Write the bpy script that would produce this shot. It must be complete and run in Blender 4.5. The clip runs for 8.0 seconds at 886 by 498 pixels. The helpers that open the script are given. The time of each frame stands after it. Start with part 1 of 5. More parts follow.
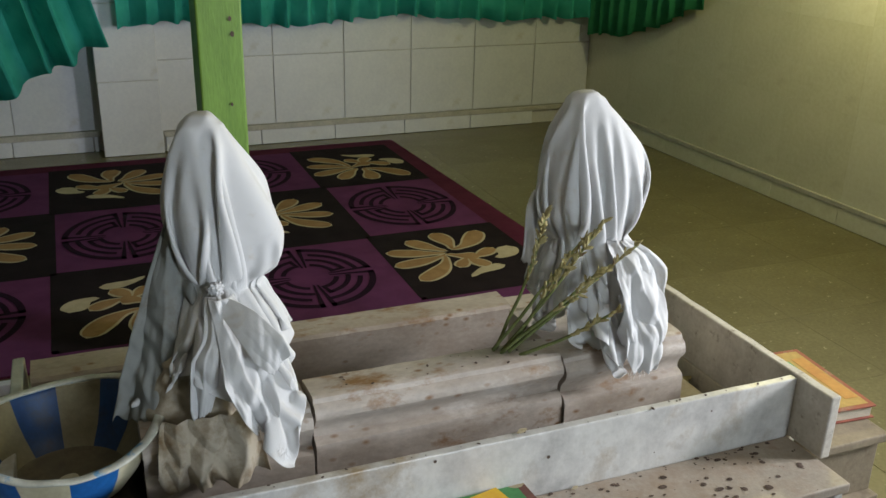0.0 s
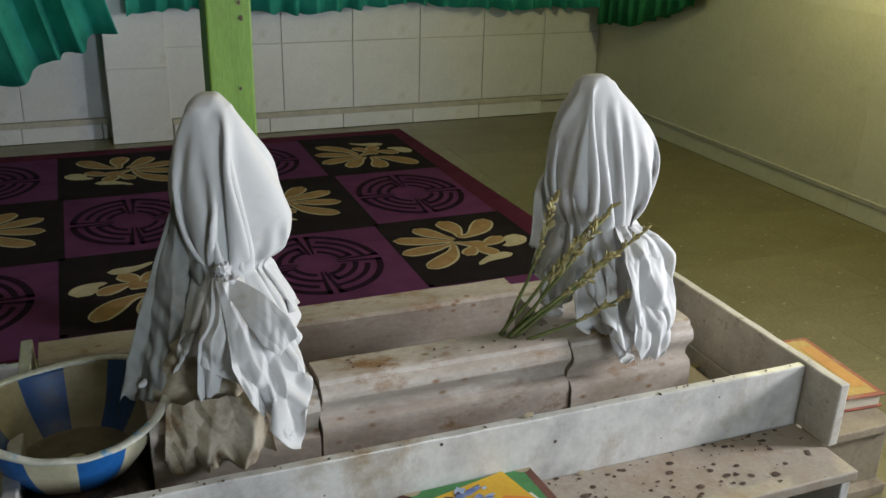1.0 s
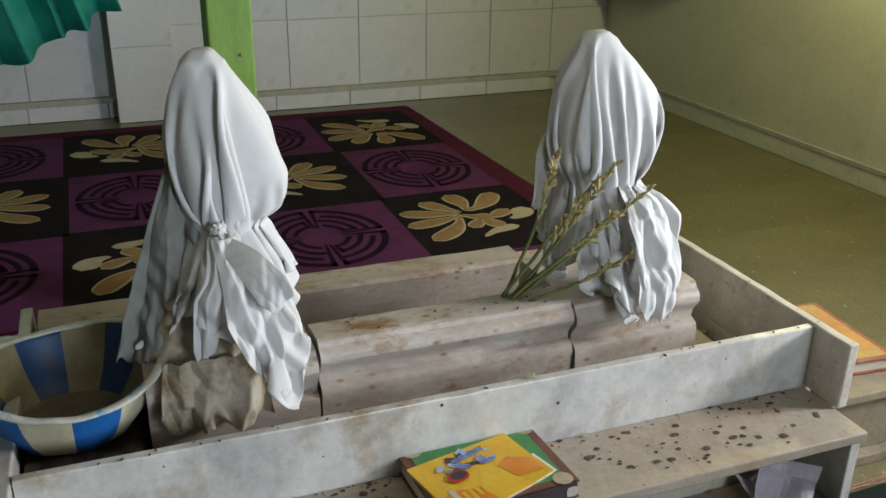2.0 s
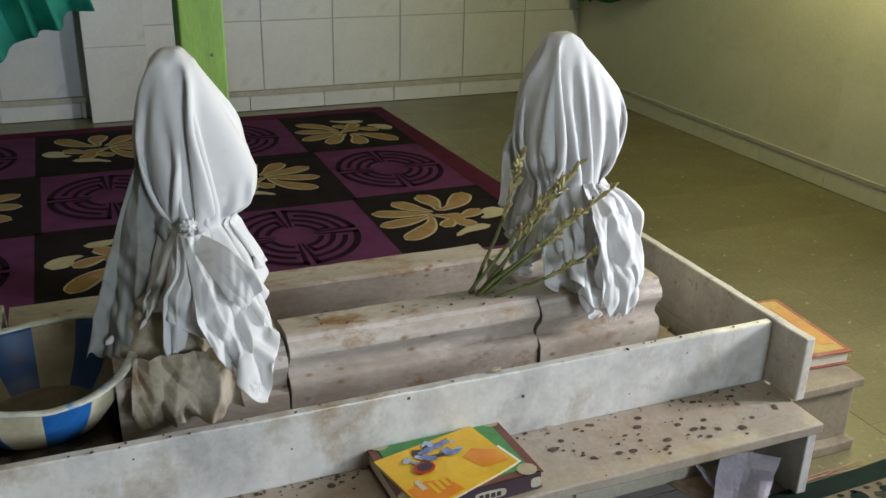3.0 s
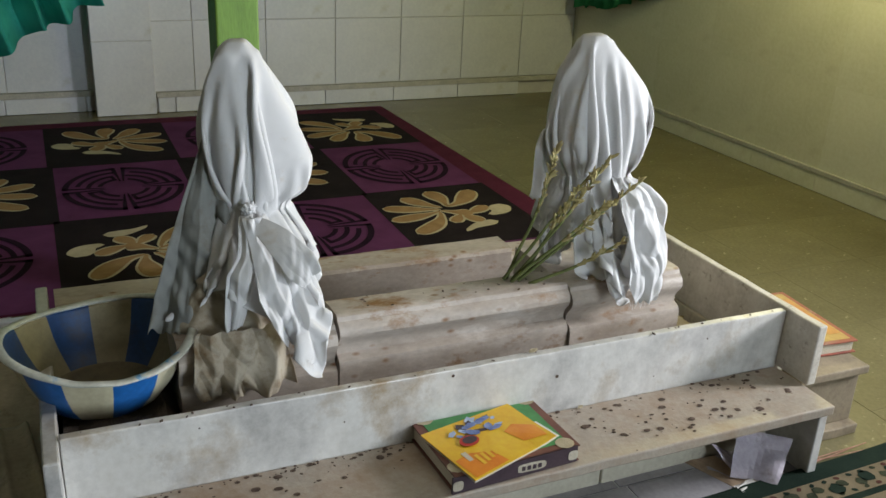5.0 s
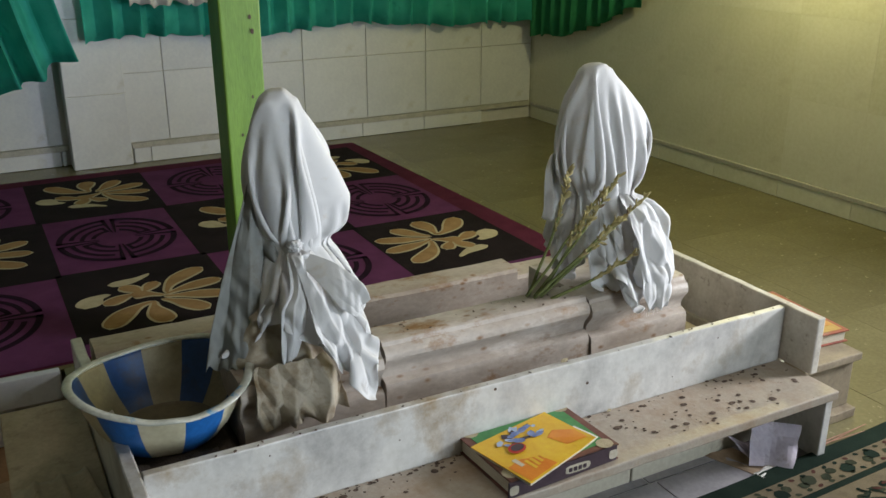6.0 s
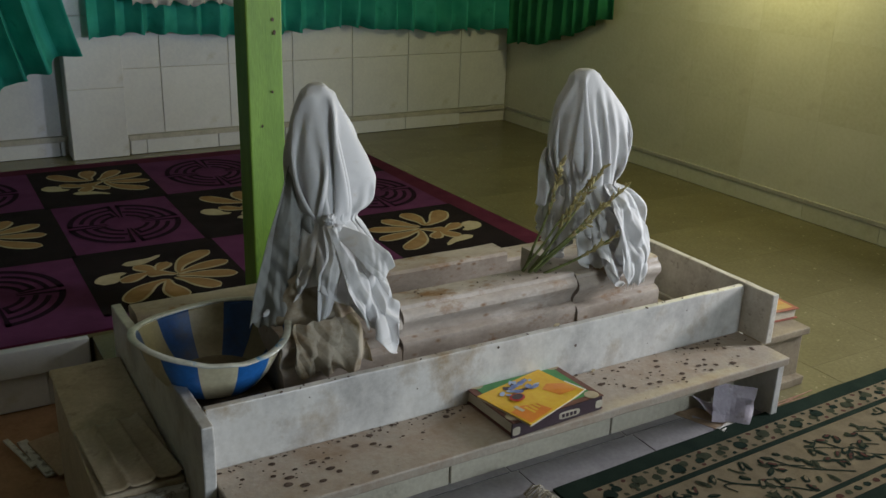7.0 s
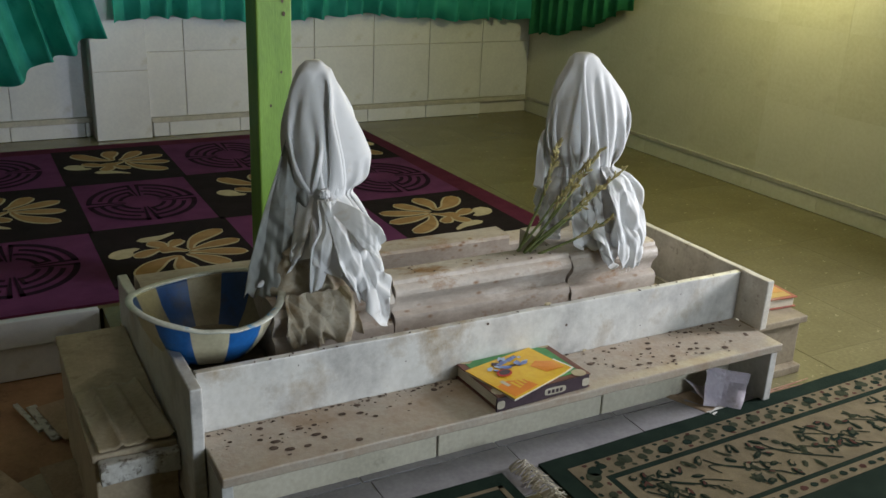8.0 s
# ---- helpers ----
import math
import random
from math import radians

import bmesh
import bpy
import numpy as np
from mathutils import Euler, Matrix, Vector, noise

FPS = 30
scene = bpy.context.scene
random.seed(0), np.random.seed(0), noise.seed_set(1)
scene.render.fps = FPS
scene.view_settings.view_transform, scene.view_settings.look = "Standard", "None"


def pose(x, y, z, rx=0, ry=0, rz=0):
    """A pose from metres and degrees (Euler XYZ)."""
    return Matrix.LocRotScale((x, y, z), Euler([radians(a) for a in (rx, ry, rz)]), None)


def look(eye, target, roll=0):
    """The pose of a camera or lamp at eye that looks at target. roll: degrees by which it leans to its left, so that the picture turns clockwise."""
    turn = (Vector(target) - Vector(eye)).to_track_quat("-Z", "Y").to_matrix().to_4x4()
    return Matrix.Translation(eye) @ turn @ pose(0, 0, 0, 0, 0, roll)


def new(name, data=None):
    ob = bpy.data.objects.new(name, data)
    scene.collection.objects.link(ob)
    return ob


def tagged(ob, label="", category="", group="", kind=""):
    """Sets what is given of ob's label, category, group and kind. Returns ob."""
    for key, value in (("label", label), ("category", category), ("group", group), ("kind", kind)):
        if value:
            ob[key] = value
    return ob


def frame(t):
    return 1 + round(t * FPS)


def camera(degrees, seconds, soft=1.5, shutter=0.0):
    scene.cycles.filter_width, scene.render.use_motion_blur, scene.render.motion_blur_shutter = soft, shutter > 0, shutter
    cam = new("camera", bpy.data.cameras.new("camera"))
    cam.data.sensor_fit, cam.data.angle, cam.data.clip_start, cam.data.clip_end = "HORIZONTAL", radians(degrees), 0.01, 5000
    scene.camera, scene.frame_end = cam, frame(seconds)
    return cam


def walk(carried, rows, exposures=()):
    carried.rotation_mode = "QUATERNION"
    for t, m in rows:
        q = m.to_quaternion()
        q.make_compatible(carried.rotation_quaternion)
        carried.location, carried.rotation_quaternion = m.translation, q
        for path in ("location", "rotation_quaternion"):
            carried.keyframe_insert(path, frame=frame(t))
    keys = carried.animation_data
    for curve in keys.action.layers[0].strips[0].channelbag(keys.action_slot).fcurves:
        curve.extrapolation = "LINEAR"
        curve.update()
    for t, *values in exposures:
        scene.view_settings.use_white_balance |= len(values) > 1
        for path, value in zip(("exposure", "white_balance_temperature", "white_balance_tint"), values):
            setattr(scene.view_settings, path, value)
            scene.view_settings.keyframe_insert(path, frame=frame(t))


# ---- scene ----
cam = camera(51.5, 8.0)
PATH = [
    (0, (-1.56, -1.495, 1.47), (-0.849, 0.226, 0.741), 1.3),
    (0.5, (-1.558, -1.494, 1.462), (-0.858, 0.238, 0.746), 1.5),
    (1, (-1.561, -1.498, 1.449), (-0.867, 0.224, 0.705), 1.5),
    (1.2, (-1.561, -1.498, 1.438), (-0.891, 0.219, 0.661), 1.1),
    (2.3, (-1.513, -1.508, 1.374), (-0.845, 0.214, 0.607), 0.6),
    (2.5, (-1.506, -1.521, 1.378), (-0.811, 0.191, 0.611), 0.5),
    (3, (-1.525, -1.548, 1.386), (-0.814, 0.157, 0.621), 1.3),
    (3.5, (-1.571, -1.559, 1.382), (-0.836, 0.125, 0.592), 2.1),
    (4, (-1.612, -1.573, 1.38), (-0.88, 0.116, 0.598), 2.6),
    (4.5, (-1.659, -1.592, 1.384), (-0.898, 0.091, 0.617), 3.4),
    (5.8, (-1.888, -1.602, 1.408), (-1.059, 0.074, 0.699), 0.1),
    (6, (-1.956, -1.634, 1.421), (-1.076, 0.023, 0.73), -0.0),
    (6.5, (-2.143, -1.773, 1.449), (-1.227, -0.146, 0.732), -0.4),
    (7, (-2.244, -1.865, 1.461), (-1.282, -0.248, 0.782), 1.9),
    (7.5, (-2.249, -1.893, 1.442), (-1.325, -0.271, 0.724), 3.7),
    (8, (-2.178, -1.971, 1.434), (-1.278, -0.324, 0.742), 2.5),
]
walk(cam, [(t, look(eye, target, roll)) for t, eye, target, roll in PATH],
     [(0, -0.07), (1.0, -0.09), (2.5, 0.07), (4.5, 0.08), (6.0, 0.14), (6.5, 0.1), (7.0, -0.42), (7.5, -0.22), (8.0, 0.0)])
KEY, KEY_SPREAD, FILL, BULB, TOP = 41.0, 118.0, 12.0, 35.0, 7.0
BULB_AT = (1.4, 1.45, 1.7)
TOP_AT = (-0.86, -0.46, 2.62)

# ---- world, lamps ----
world = bpy.data.worlds.new("sky")
scene.world = world
world.use_nodes = True
wn = world.node_tree
sky = wn.nodes.new("ShaderNodeTexSky")
sky.sky_type, sky.sun_disc = "NISHITA", False
sky.sun_elevation, sky.sun_rotation = radians(40), radians(100)
wn.links.new(sky.outputs[0], wn.nodes["Background"].inputs[0])
wn.nodes["Background"].inputs[1].default_value = 0.1


def area_lamp(name, eye, target, w, h, watts, colour):
    data = bpy.data.lights.new(name, "AREA")
    data.shape, data.size, data.size_y, data.energy, data.color = "RECTANGLE", w, h, watts, colour
    ob = new(name, data)
    ob.matrix_world = look(eye, target)
    return ob


# low daylight in the east window, daylight in the south doorway, an added bulb by the east wall and one under the
# ceiling
area_lamp("east_window_daylight", (1.88, -0.62, 1.22), (-1.2, 0.55, 0.6), 0.5, 0.5, KEY, (0.93, 0.955, 1.0)).data.spread = radians(KEY_SPREAD)
area_lamp("doorway_daylight", (0.3, -4.45, 1.2), (-2.7, 3.9, 0.5), 1.1, 2.0, FILL, (0.8, 0.91, 1.0)).data.spread = radians(54)
# bulb added out of view for the yellow glow on the east wall
added_bulb_light = bpy.data.lights.new("added_bulb_light", "POINT")
added_bulb_light.energy, added_bulb_light.color, added_bulb_light.shadow_soft_size = BULB, (1.0, 0.93, 0.42), 0.04
new("added_bulb_light", added_bulb_light).location = BULB_AT
top_light = bpy.data.lights.new("ceiling_bulb_light", "POINT")
top_light.energy, top_light.color, top_light.shadow_soft_size = TOP, (1.0, 0.9, 0.76), 0.06
new("ceiling_bulb_light", top_light).location = TOP_AT


# ---- materials ----
def node_mat(name):
    m = bpy.data.materials.new(name)
    m.use_nodes = True
    nt = m.node_tree
    return m, nt, nt.nodes["Principled BSDF"]


def add(nt, kind, **kw):
    n = nt.nodes.new(kind)
    for k, v in kw.items():
        n.inputs[k].default_value = v
    return n


def ramp(nt, src, stops):
    r = nt.nodes.new("ShaderNodeValToRGB")
    el = r.color_ramp.elements
    while len(el) < len(stops):
        el.new(0.5)
    for e, (p, c) in zip(el, stops):
        e.position, e.color = p, (*c, 1)
    nt.links.new(src, r.inputs[0])
    return r.outputs[0]


def mixc(nt, fac, a, b, mode="MIX"):
    n = nt.nodes.new("ShaderNodeMix")
    n.data_type, n.blend_type = "RGBA", mode
    for sock, v in ((n.inputs[0], fac), (n.inputs[6], a), (n.inputs[7], b)):
        if isinstance(v, (int, float)):
            sock.default_value = v
        elif isinstance(v, tuple):
            sock.default_value = (*v, 1)
        else:
            nt.links.new(v, sock)
    return n.outputs[2]


def surf(name, a, b, scale=8.0, rough=0.6, bump=0.1, fine=120.0, stain=None, stain2=None, spots=None,
         spec=0.5, piece=0.0, stretch=(1, 1, 1), detail=6.0):
    """Two-tone surface with coarse variation, fine grain, optional stains (colour, scale, lo, hi) and round spots."""
    m, nt, p = node_mat(name)
    co = nt.nodes.new("ShaderNodeTexCoord").outputs["Object"]
    mp = nt.nodes.new("ShaderNodeMapping")
    mp.inputs["Scale"].default_value = stretch
    nt.links.new(co, mp.inputs[0])
    co = mp.outputs[0]

    def tex(sc, det=detail, rgh=0.6):
        n = add(nt, "ShaderNodeTexNoise", Scale=sc, Detail=det, Roughness=rgh)
        nt.links.new(co, n.inputs["Vector"])
        return n.outputs["Fac"]

    col = ramp(nt, tex(scale), [(0.32, a), (0.68, b)])
    g = tex(fine, 3.0)
    col = mixc(nt, 0.35, col, ramp(nt, g, [(0.3, (0.35, 0.35, 0.35)), (0.7, (0.65, 0.65, 0.65))]), "OVERLAY")
    for s in (stain, stain2):
        if s:
            f = ramp(nt, tex(s[1], 8.0, 0.7), [(s[2], (0, 0, 0)), (s[3], (1, 1, 1))])
            col = mixc(nt, f, col, s[0])
    if spots:
        v = add(nt, "ShaderNodeTexVoronoi", Scale=spots[1])
        nt.links.new(co, v.inputs["Vector"])
        f = ramp(nt, v.outputs["Distance"], [(spots[2], (1, 1, 1)), (spots[3], (0, 0, 0))])
        gate = ramp(nt, tex(spots[4], 2.0), [(0.5, (0, 0, 0)), (0.56, (1, 1, 1))])
        col = mixc(nt, mixc(nt, 1.0, f, gate, "MULTIPLY"), col, spots[0])
    if piece:
        oi = nt.nodes.new("ShaderNodeObjectInfo")
        f = ramp(nt, oi.outputs["Random"], [(0, (0.5 - piece,) * 3), (1, (0.5 + piece,) * 3)])
        col = mixc(nt, 1.0, col, f, "OVERLAY")
    nt.links.new(col, p.inputs["Base Color"])
    p.inputs["Roughness"].default_value = rough
    p.inputs["Specular IOR Level"].default_value = spec
    if bump:
        bn = add(nt, "ShaderNodeBump", Strength=bump, Distance=0.004)
        nt.links.new(g, bn.inputs["Height"])
        nt.links.new(bn.outputs[0], p.inputs["Normal"])
    return m


def cloth_mat(name, a, b, dirt, through_light=0.25, lo=0.58, hi=0.8):
    m, nt, p = node_mat(name)
    co = nt.nodes.new("ShaderNodeTexCoord").outputs["Object"]
    n1 = add(nt, "ShaderNodeTexNoise", Scale=7.0, Detail=6.0)
    n2 = add(nt, "ShaderNodeTexNoise", Scale=16.0, Detail=8.0, Roughness=0.65)
    n3 = add(nt, "ShaderNodeTexNoise", Scale=600.0, Detail=2.0)
    for n in (n1, n2, n3):
        nt.links.new(co, n.inputs["Vector"])
    col = ramp(nt, n1.outputs["Fac"], [(0.3, a), (0.7, b)])
    col = mixc(nt, ramp(nt, n2.outputs["Fac"], [(lo, (0, 0, 0)), (hi, (1, 1, 1))]), col, dirt)
    nt.links.new(col, p.inputs["Base Color"])
    p.inputs["Roughness"].default_value = 0.85
    p.inputs["Specular IOR Level"].default_value = 0.15
    bn = add(nt, "ShaderNodeBump", Strength=0.25, Distance=0.003)
    nt.links.new(n3.outputs["Fac"], bn.inputs["Height"])
    n4 = add(nt, "ShaderNodeTexNoise", Scale=13.0, Detail=4.0, Distortion=0.9)
    n4.noise_type = "RIDGED_MULTIFRACTAL"
    nt.links.new(co, n4.inputs["Vector"])
    bn2 = add(nt, "ShaderNodeBump", Strength=0.35, Distance=0.005)
    nt.links.new(n4.outputs["Fac"], bn2.inputs["Height"])
    nt.links.new(bn.outputs[0], bn2.inputs["Normal"])
    nt.links.new(bn2.outputs[0], p.inputs["Normal"])
    tr = nt.nodes.new("ShaderNodeBsdfTranslucent")
    nt.links.new(col, tr.inputs[0])
    nt.links.new(bn2.outputs[0], tr.inputs["Normal"])
    mx = nt.nodes.new("ShaderNodeMixShader")
    mx.inputs[0].default_value = through_light
    nt.links.new(p.outputs[0], mx.inputs[1])
    nt.links.new(tr.outputs[0], mx.inputs[2])
    nt.links.new(mx.outputs[0], nt.nodes["Material Output"].inputs[0])
    return m


def plain(name, c, rough=0.5, var=0.15, scale=30.0, spec=0.4, bump=0.05):
    d = tuple(max(0.0, v * (1 - var)) for v in c)
    e = tuple(min(1.0, v * (1 + var)) for v in c)
    return surf(name, d, e, scale, rough, bump, 150.0, spec=spec)


M_tile = surf("white_wall_tile", (0.66, 0.675, 0.735), (0.74, 0.755, 0.81), 3.0, 0.3, 0.03, 60, ((0.54, 0.53, 0.5), 5.0, 0.62, 0.8), piece=0.05)
M_egrout = surf("cream_grout", (0.6, 0.59, 0.48), (0.7, 0.68, 0.56), 12, 0.9, 0.2)
M_grout = surf("dirty_grout", (0.58, 0.57, 0.56), (0.67, 0.66, 0.65), 12, 0.9, 0.2)
M_east = surf("cream_wall_tile", (0.62, 0.61, 0.5), (0.72, 0.7, 0.58), 2.0, 0.38, 0.05, 50, ((0.55, 0.53, 0.42), 4.0, 0.58, 0.8), piece=0.04)
M_ledge = surf("grey_cement_ledge", (0.4, 0.39, 0.36), (0.52, 0.5, 0.46), 15, 0.85, 0.3)
M_floor = surf("yellow_terrazzo_floor", (0.135, 0.118, 0.058), (0.18, 0.158, 0.082), 2.5, 0.27, 0.03, 70, ((0.15, 0.135, 0.07), 9.0, 0.55, 0.75), ((0.36, 0.32, 0.19), 30.0, 0.62, 0.7), spec=0.42, piece=0.02)
M_strip = surf("grey_floor_tile", (0.27, 0.255, 0.275), (0.36, 0.345, 0.365), 6, 0.35, 0.08, 80, ((0.25, 0.23, 0.22), 14, 0.58, 0.75), piece=0.08)
M_marble = surf("white_marble", (0.6, 0.585, 0.555), (0.74, 0.725, 0.7), 4.0, 0.35, 0.06, 60, ((0.34, 0.25, 0.15), 5.0, 0.52, 0.7), ((0.36, 0.35, 0.34), 4.0, 0.45, 0.66), stretch=(1.0, 1.0, 0.9))
M_shelf = surf("stained_marble_shelf", (0.335, 0.285, 0.23), (0.49, 0.435, 0.37), 5.0, 0.5, 0.2, 90, ((0.29, 0.205, 0.135), 5.0, 0.43, 0.68), ((0.33, 0.25, 0.19), 26.0, 0.56, 0.7))
M_edge = surf("worn_marble_edge", (0.5, 0.46, 0.4), (0.66, 0.62, 0.55), 14, 0.6, 0.3, 90, ((0.2, 0.15, 0.1), 22, 0.58, 0.72))
M_tomb = surf("tomb_stone", (0.33, 0.27, 0.22), (0.52, 0.46, 0.41), 6.0, 0.5, 0.2, 80, ((0.25, 0.13, 0.05), 8.0, 0.57, 0.68), ((0.6, 0.56, 0.52), 5.0, 0.56, 0.72), spots=((0.22, 0.12, 0.055), 30.0, 0.08, 0.24, 9.0), stretch=(0.6, 1, 1))
M_riser = surf("beige_block", (0.5, 0.46, 0.36), (0.62, 0.57, 0.46), 6, 0.6, 0.1, 70, ((0.28, 0.24, 0.18), 9, 0.6, 0.75))
M_soil = surf("dark_soil", (0.045, 0.033, 0.024), (0.09, 0.065, 0.045), 20, 0.95, 0.8, 200)
M_dot = surf("dark_wax_spot", (0.06, 0.042, 0.034), (0.15, 0.108, 0.085), 60, 0.9, 0.2, spec=0.15)
M_white = cloth_mat("white_cotton", (0.75, 0.745, 0.75), (0.81, 0.81, 0.82), (0.66, 0.6, 0.53), 0.28)
M_soiled = cloth_mat("soiled_cotton", (0.46, 0.4, 0.31), (0.6, 0.54, 0.44), (0.26, 0.18, 0.1), 0.2, 0.46, 0.7)
M_sheer = cloth_mat("thin_grey_white_cotton", (0.33, 0.34, 0.325), (0.44, 0.45, 0.43), (0.3, 0.275, 0.225), 0.42, 0.5, 0.72)
M_teal = cloth_mat("teal_curtain_cloth", (0.06, 0.56, 0.47), (0.12, 0.74, 0.64), (0.04, 0.4, 0.33), 0.5)
M_green_curtain = cloth_mat("green_curtain_cloth", (0.04, 0.3, 0.15), (0.07, 0.4, 0.2), (0.04, 0.24, 0.1), 0.4)
M_post = surf("green_painted_wood", (0.12, 0.23, 0.026), (0.18, 0.32, 0.042), 5, 0.5, 0.2, 60, ((0.06, 0.13, 0.02), 9, 0.6, 0.75), ((0.3, 0.22, 0.08), 7, 0.7, 0.76), stretch=(3, 3, 0.5))
M_purple = surf("purple_pile", (0.09, 0.025, 0.078), (0.13, 0.037, 0.11), 7, 0.95, 0.5, 500, spec=0.1)
M_black = surf("black_pile", (0.012, 0.008, 0.01), (0.02, 0.014, 0.016), 8, 0.95, 0.5, 500, spec=0.1)
M_maroon = surf("maroon_pile", (0.07, 0.012, 0.03), (0.1, 0.02, 0.045), 7, 0.95, 0.5, 500, spec=0.1)
M_dpurple = surf("dark_purple_pile", (0.014, 0.005, 0.014), (0.024, 0.008, 0.022), 8, 0.95, 0.5, 500, spec=0.1)
M_cream = surf("cream_pile", (0.4, 0.34, 0.23), (0.5, 0.43, 0.3), 20, 0.95, 0.4, 400, spec=0.1)
M_tan = surf("tan_pile", (0.27, 0.16, 0.075), (0.36, 0.23, 0.11), 16, 0.95, 0.4, 400, spec=0.1)
M_cgreen = surf("dark_green_pile", (0.007, 0.016, 0.011), (0.014, 0.026, 0.018), 12, 0.95, 0.5, 400, spec=0.1)
M_cbeige = surf("beige_pile", (0.14, 0.112, 0.072), (0.2, 0.162, 0.105), 14, 0.95, 0.5, 400, spec=0.1)
M_colive = surf("olive_pile", (0.024, 0.03, 0.018), (0.05, 0.056, 0.034), 30, 0.95, 0.5, 400, spec=0.1)
M_cred = surf("rust_pile", (0.06, 0.026, 0.02), (0.09, 0.038, 0.03), 30, 0.95, 0.5, 400, spec=0.1)
M_fringe = surf("cotton_fringe", (0.42, 0.37, 0.28), (0.58, 0.52, 0.42), 30, 0.95, 0.3, 300)
M_blue = surf("blue_enamel", (0.012, 0.1, 0.34), (0.02, 0.15, 0.46), 10, 0.3, 0.03, 80, ((0.05, 0.06, 0.1), 16, 0.6, 0.8))
M_bcream = surf("cream_enamel", (0.55, 0.5, 0.34), (0.66, 0.61, 0.44), 9, 0.32, 0.03, 80, ((0.34, 0.27, 0.14), 12, 0.58, 0.8))
M_rim = surf("worn_enamel_rim", (0.46, 0.46, 0.4), (0.58, 0.58, 0.51), 20, 0.3, 0.03, 80, ((0.12, 0.3, 0.5), 14, 0.56, 0.62))
M_yellow = surf("yellow_cover", (0.72, 0.42, 0.02), (0.8, 0.5, 0.04), 6, 0.35, 0.02, 60)
M_orange = surf("orange_cover", (0.72, 0.2, 0.02), (0.78, 0.3, 0.03), 12, 0.35, 0.02, 60)
M_bgreen = surf("green_cover", (0.05, 0.2, 0.06), (0.08, 0.28, 0.09), 10, 0.5, 0.03, 60)
M_bbrown = surf("brown_cover", (0.12, 0.045, 0.035), (0.18, 0.07, 0.05), 12, 0.5, 0.05, 60)
M_bblue = surf("blue_print", (0.06, 0.1, 0.3), (0.25, 0.32, 0.55), 40, 0.4, 0.02, 60)
M_paleblue = surf("pale_blue_print", (0.3, 0.4, 0.6), (0.5, 0.58, 0.72), 40, 0.4, 0.02, 60)
M_paper_white = surf("white_page", (0.72, 0.72, 0.7), (0.8, 0.8, 0.79), 10, 0.8, 0.05, 90)
M_bdark = plain("dark_print", (0.06, 0.04, 0.05), 0.4)
M_page = surf("page_block", (0.5, 0.44, 0.34), (0.62, 0.56, 0.45), 14, 0.9, 0.2, 300, stretch=(1, 1, 20))
M_ochre = surf("ochre_print", (0.34, 0.2, 0.05), (0.46, 0.3, 0.09), 14, 0.5, 0.03, 60)
M_wornred = surf("worn_red_cover", (0.2, 0.045, 0.03), (0.32, 0.09, 0.05), 12, 0.6, 0.1, 60, ((0.3, 0.22, 0.16), 20, 0.56, 0.7))
M_fadedorange = surf("faded_orange_print", (0.42, 0.16, 0.04), (0.5, 0.25, 0.06), 12, 0.5, 0.05, 60)
M_red = surf("red_cover", (0.45, 0.03, 0.02), (0.55, 0.06, 0.03), 12, 0.5, 0.03, 60)
M_paper = surf("mauve_paper", (0.52, 0.46, 0.54), (0.62, 0.56, 0.63), 8, 0.85, 0.1, 90, ((0.3, 0.22, 0.22), 16, 0.58, 0.75))
M_card = surf("brown_cardboard", (0.34, 0.24, 0.16), (0.47, 0.35, 0.24), 6, 0.9, 0.2, 100, ((0.09, 0.06, 0.04), 8, 0.55, 0.75))
M_pit = surf("brown_earth_floor", (0.3, 0.16, 0.09), (0.44, 0.26, 0.15), 5, 0.9, 0.5, 60, ((0.05, 0.03, 0.02), 7, 0.55, 0.75))
M_tansheet = surf("dusty_tan_sheet", (0.38, 0.305, 0.21), (0.5, 0.415, 0.3), 8, 0.7, 0.2, 80, ((0.2, 0.14, 0.09), 12, 0.58, 0.75))
M_block = surf("dusty_brown_block", (0.2, 0.16, 0.105), (0.29, 0.235, 0.16), 8, 0.75, 0.2, 80, ((0.14, 0.1, 0.065), 12, 0.58, 0.75))
M_peel = surf("chipped_white_paint", (0.5, 0.48, 0.45), (0.64, 0.62, 0.58), 20, 0.7, 0.4, 80, ((0.2, 0.17, 0.14), 30, 0.52, 0.6))
M_stem = surf("dry_green_stem", (0.09, 0.11, 0.03), (0.17, 0.19, 0.06), 30, 0.8, 0.2, 100)
M_bud = surf("dried_bud", (0.3, 0.25, 0.1), (0.42, 0.36, 0.17), 40, 0.85, 0.2, 100, ((0.14, 0.08, 0.04), 30, 0.55, 0.65))
M_brick = surf("red_brick", (0.3, 0.14, 0.09), (0.42, 0.25, 0.18), 20, 0.9, 0.4, 120)
M_plaster = surf("pale_green_plaster", (0.5, 0.52, 0.42), (0.6, 0.62, 0.5), 3, 0.8, 0.2)
M_ceil = surf("white_ceiling_paint", (0.6, 0.6, 0.56), (0.68, 0.68, 0.64), 3, 0.8, 0.1)
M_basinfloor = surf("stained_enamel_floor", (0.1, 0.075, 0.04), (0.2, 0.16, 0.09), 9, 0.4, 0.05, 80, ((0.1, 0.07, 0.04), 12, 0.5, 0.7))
# darker copies for the basin's inside: soiling plus its shade put into the colour
M_inblue = surf("soiled_shaded_blue_enamel", (0.006, 0.036, 0.13), (0.01, 0.056, 0.185), 10, 0.45, 0.03, 80, ((0.04, 0.035, 0.04), 12, 0.52, 0.75))
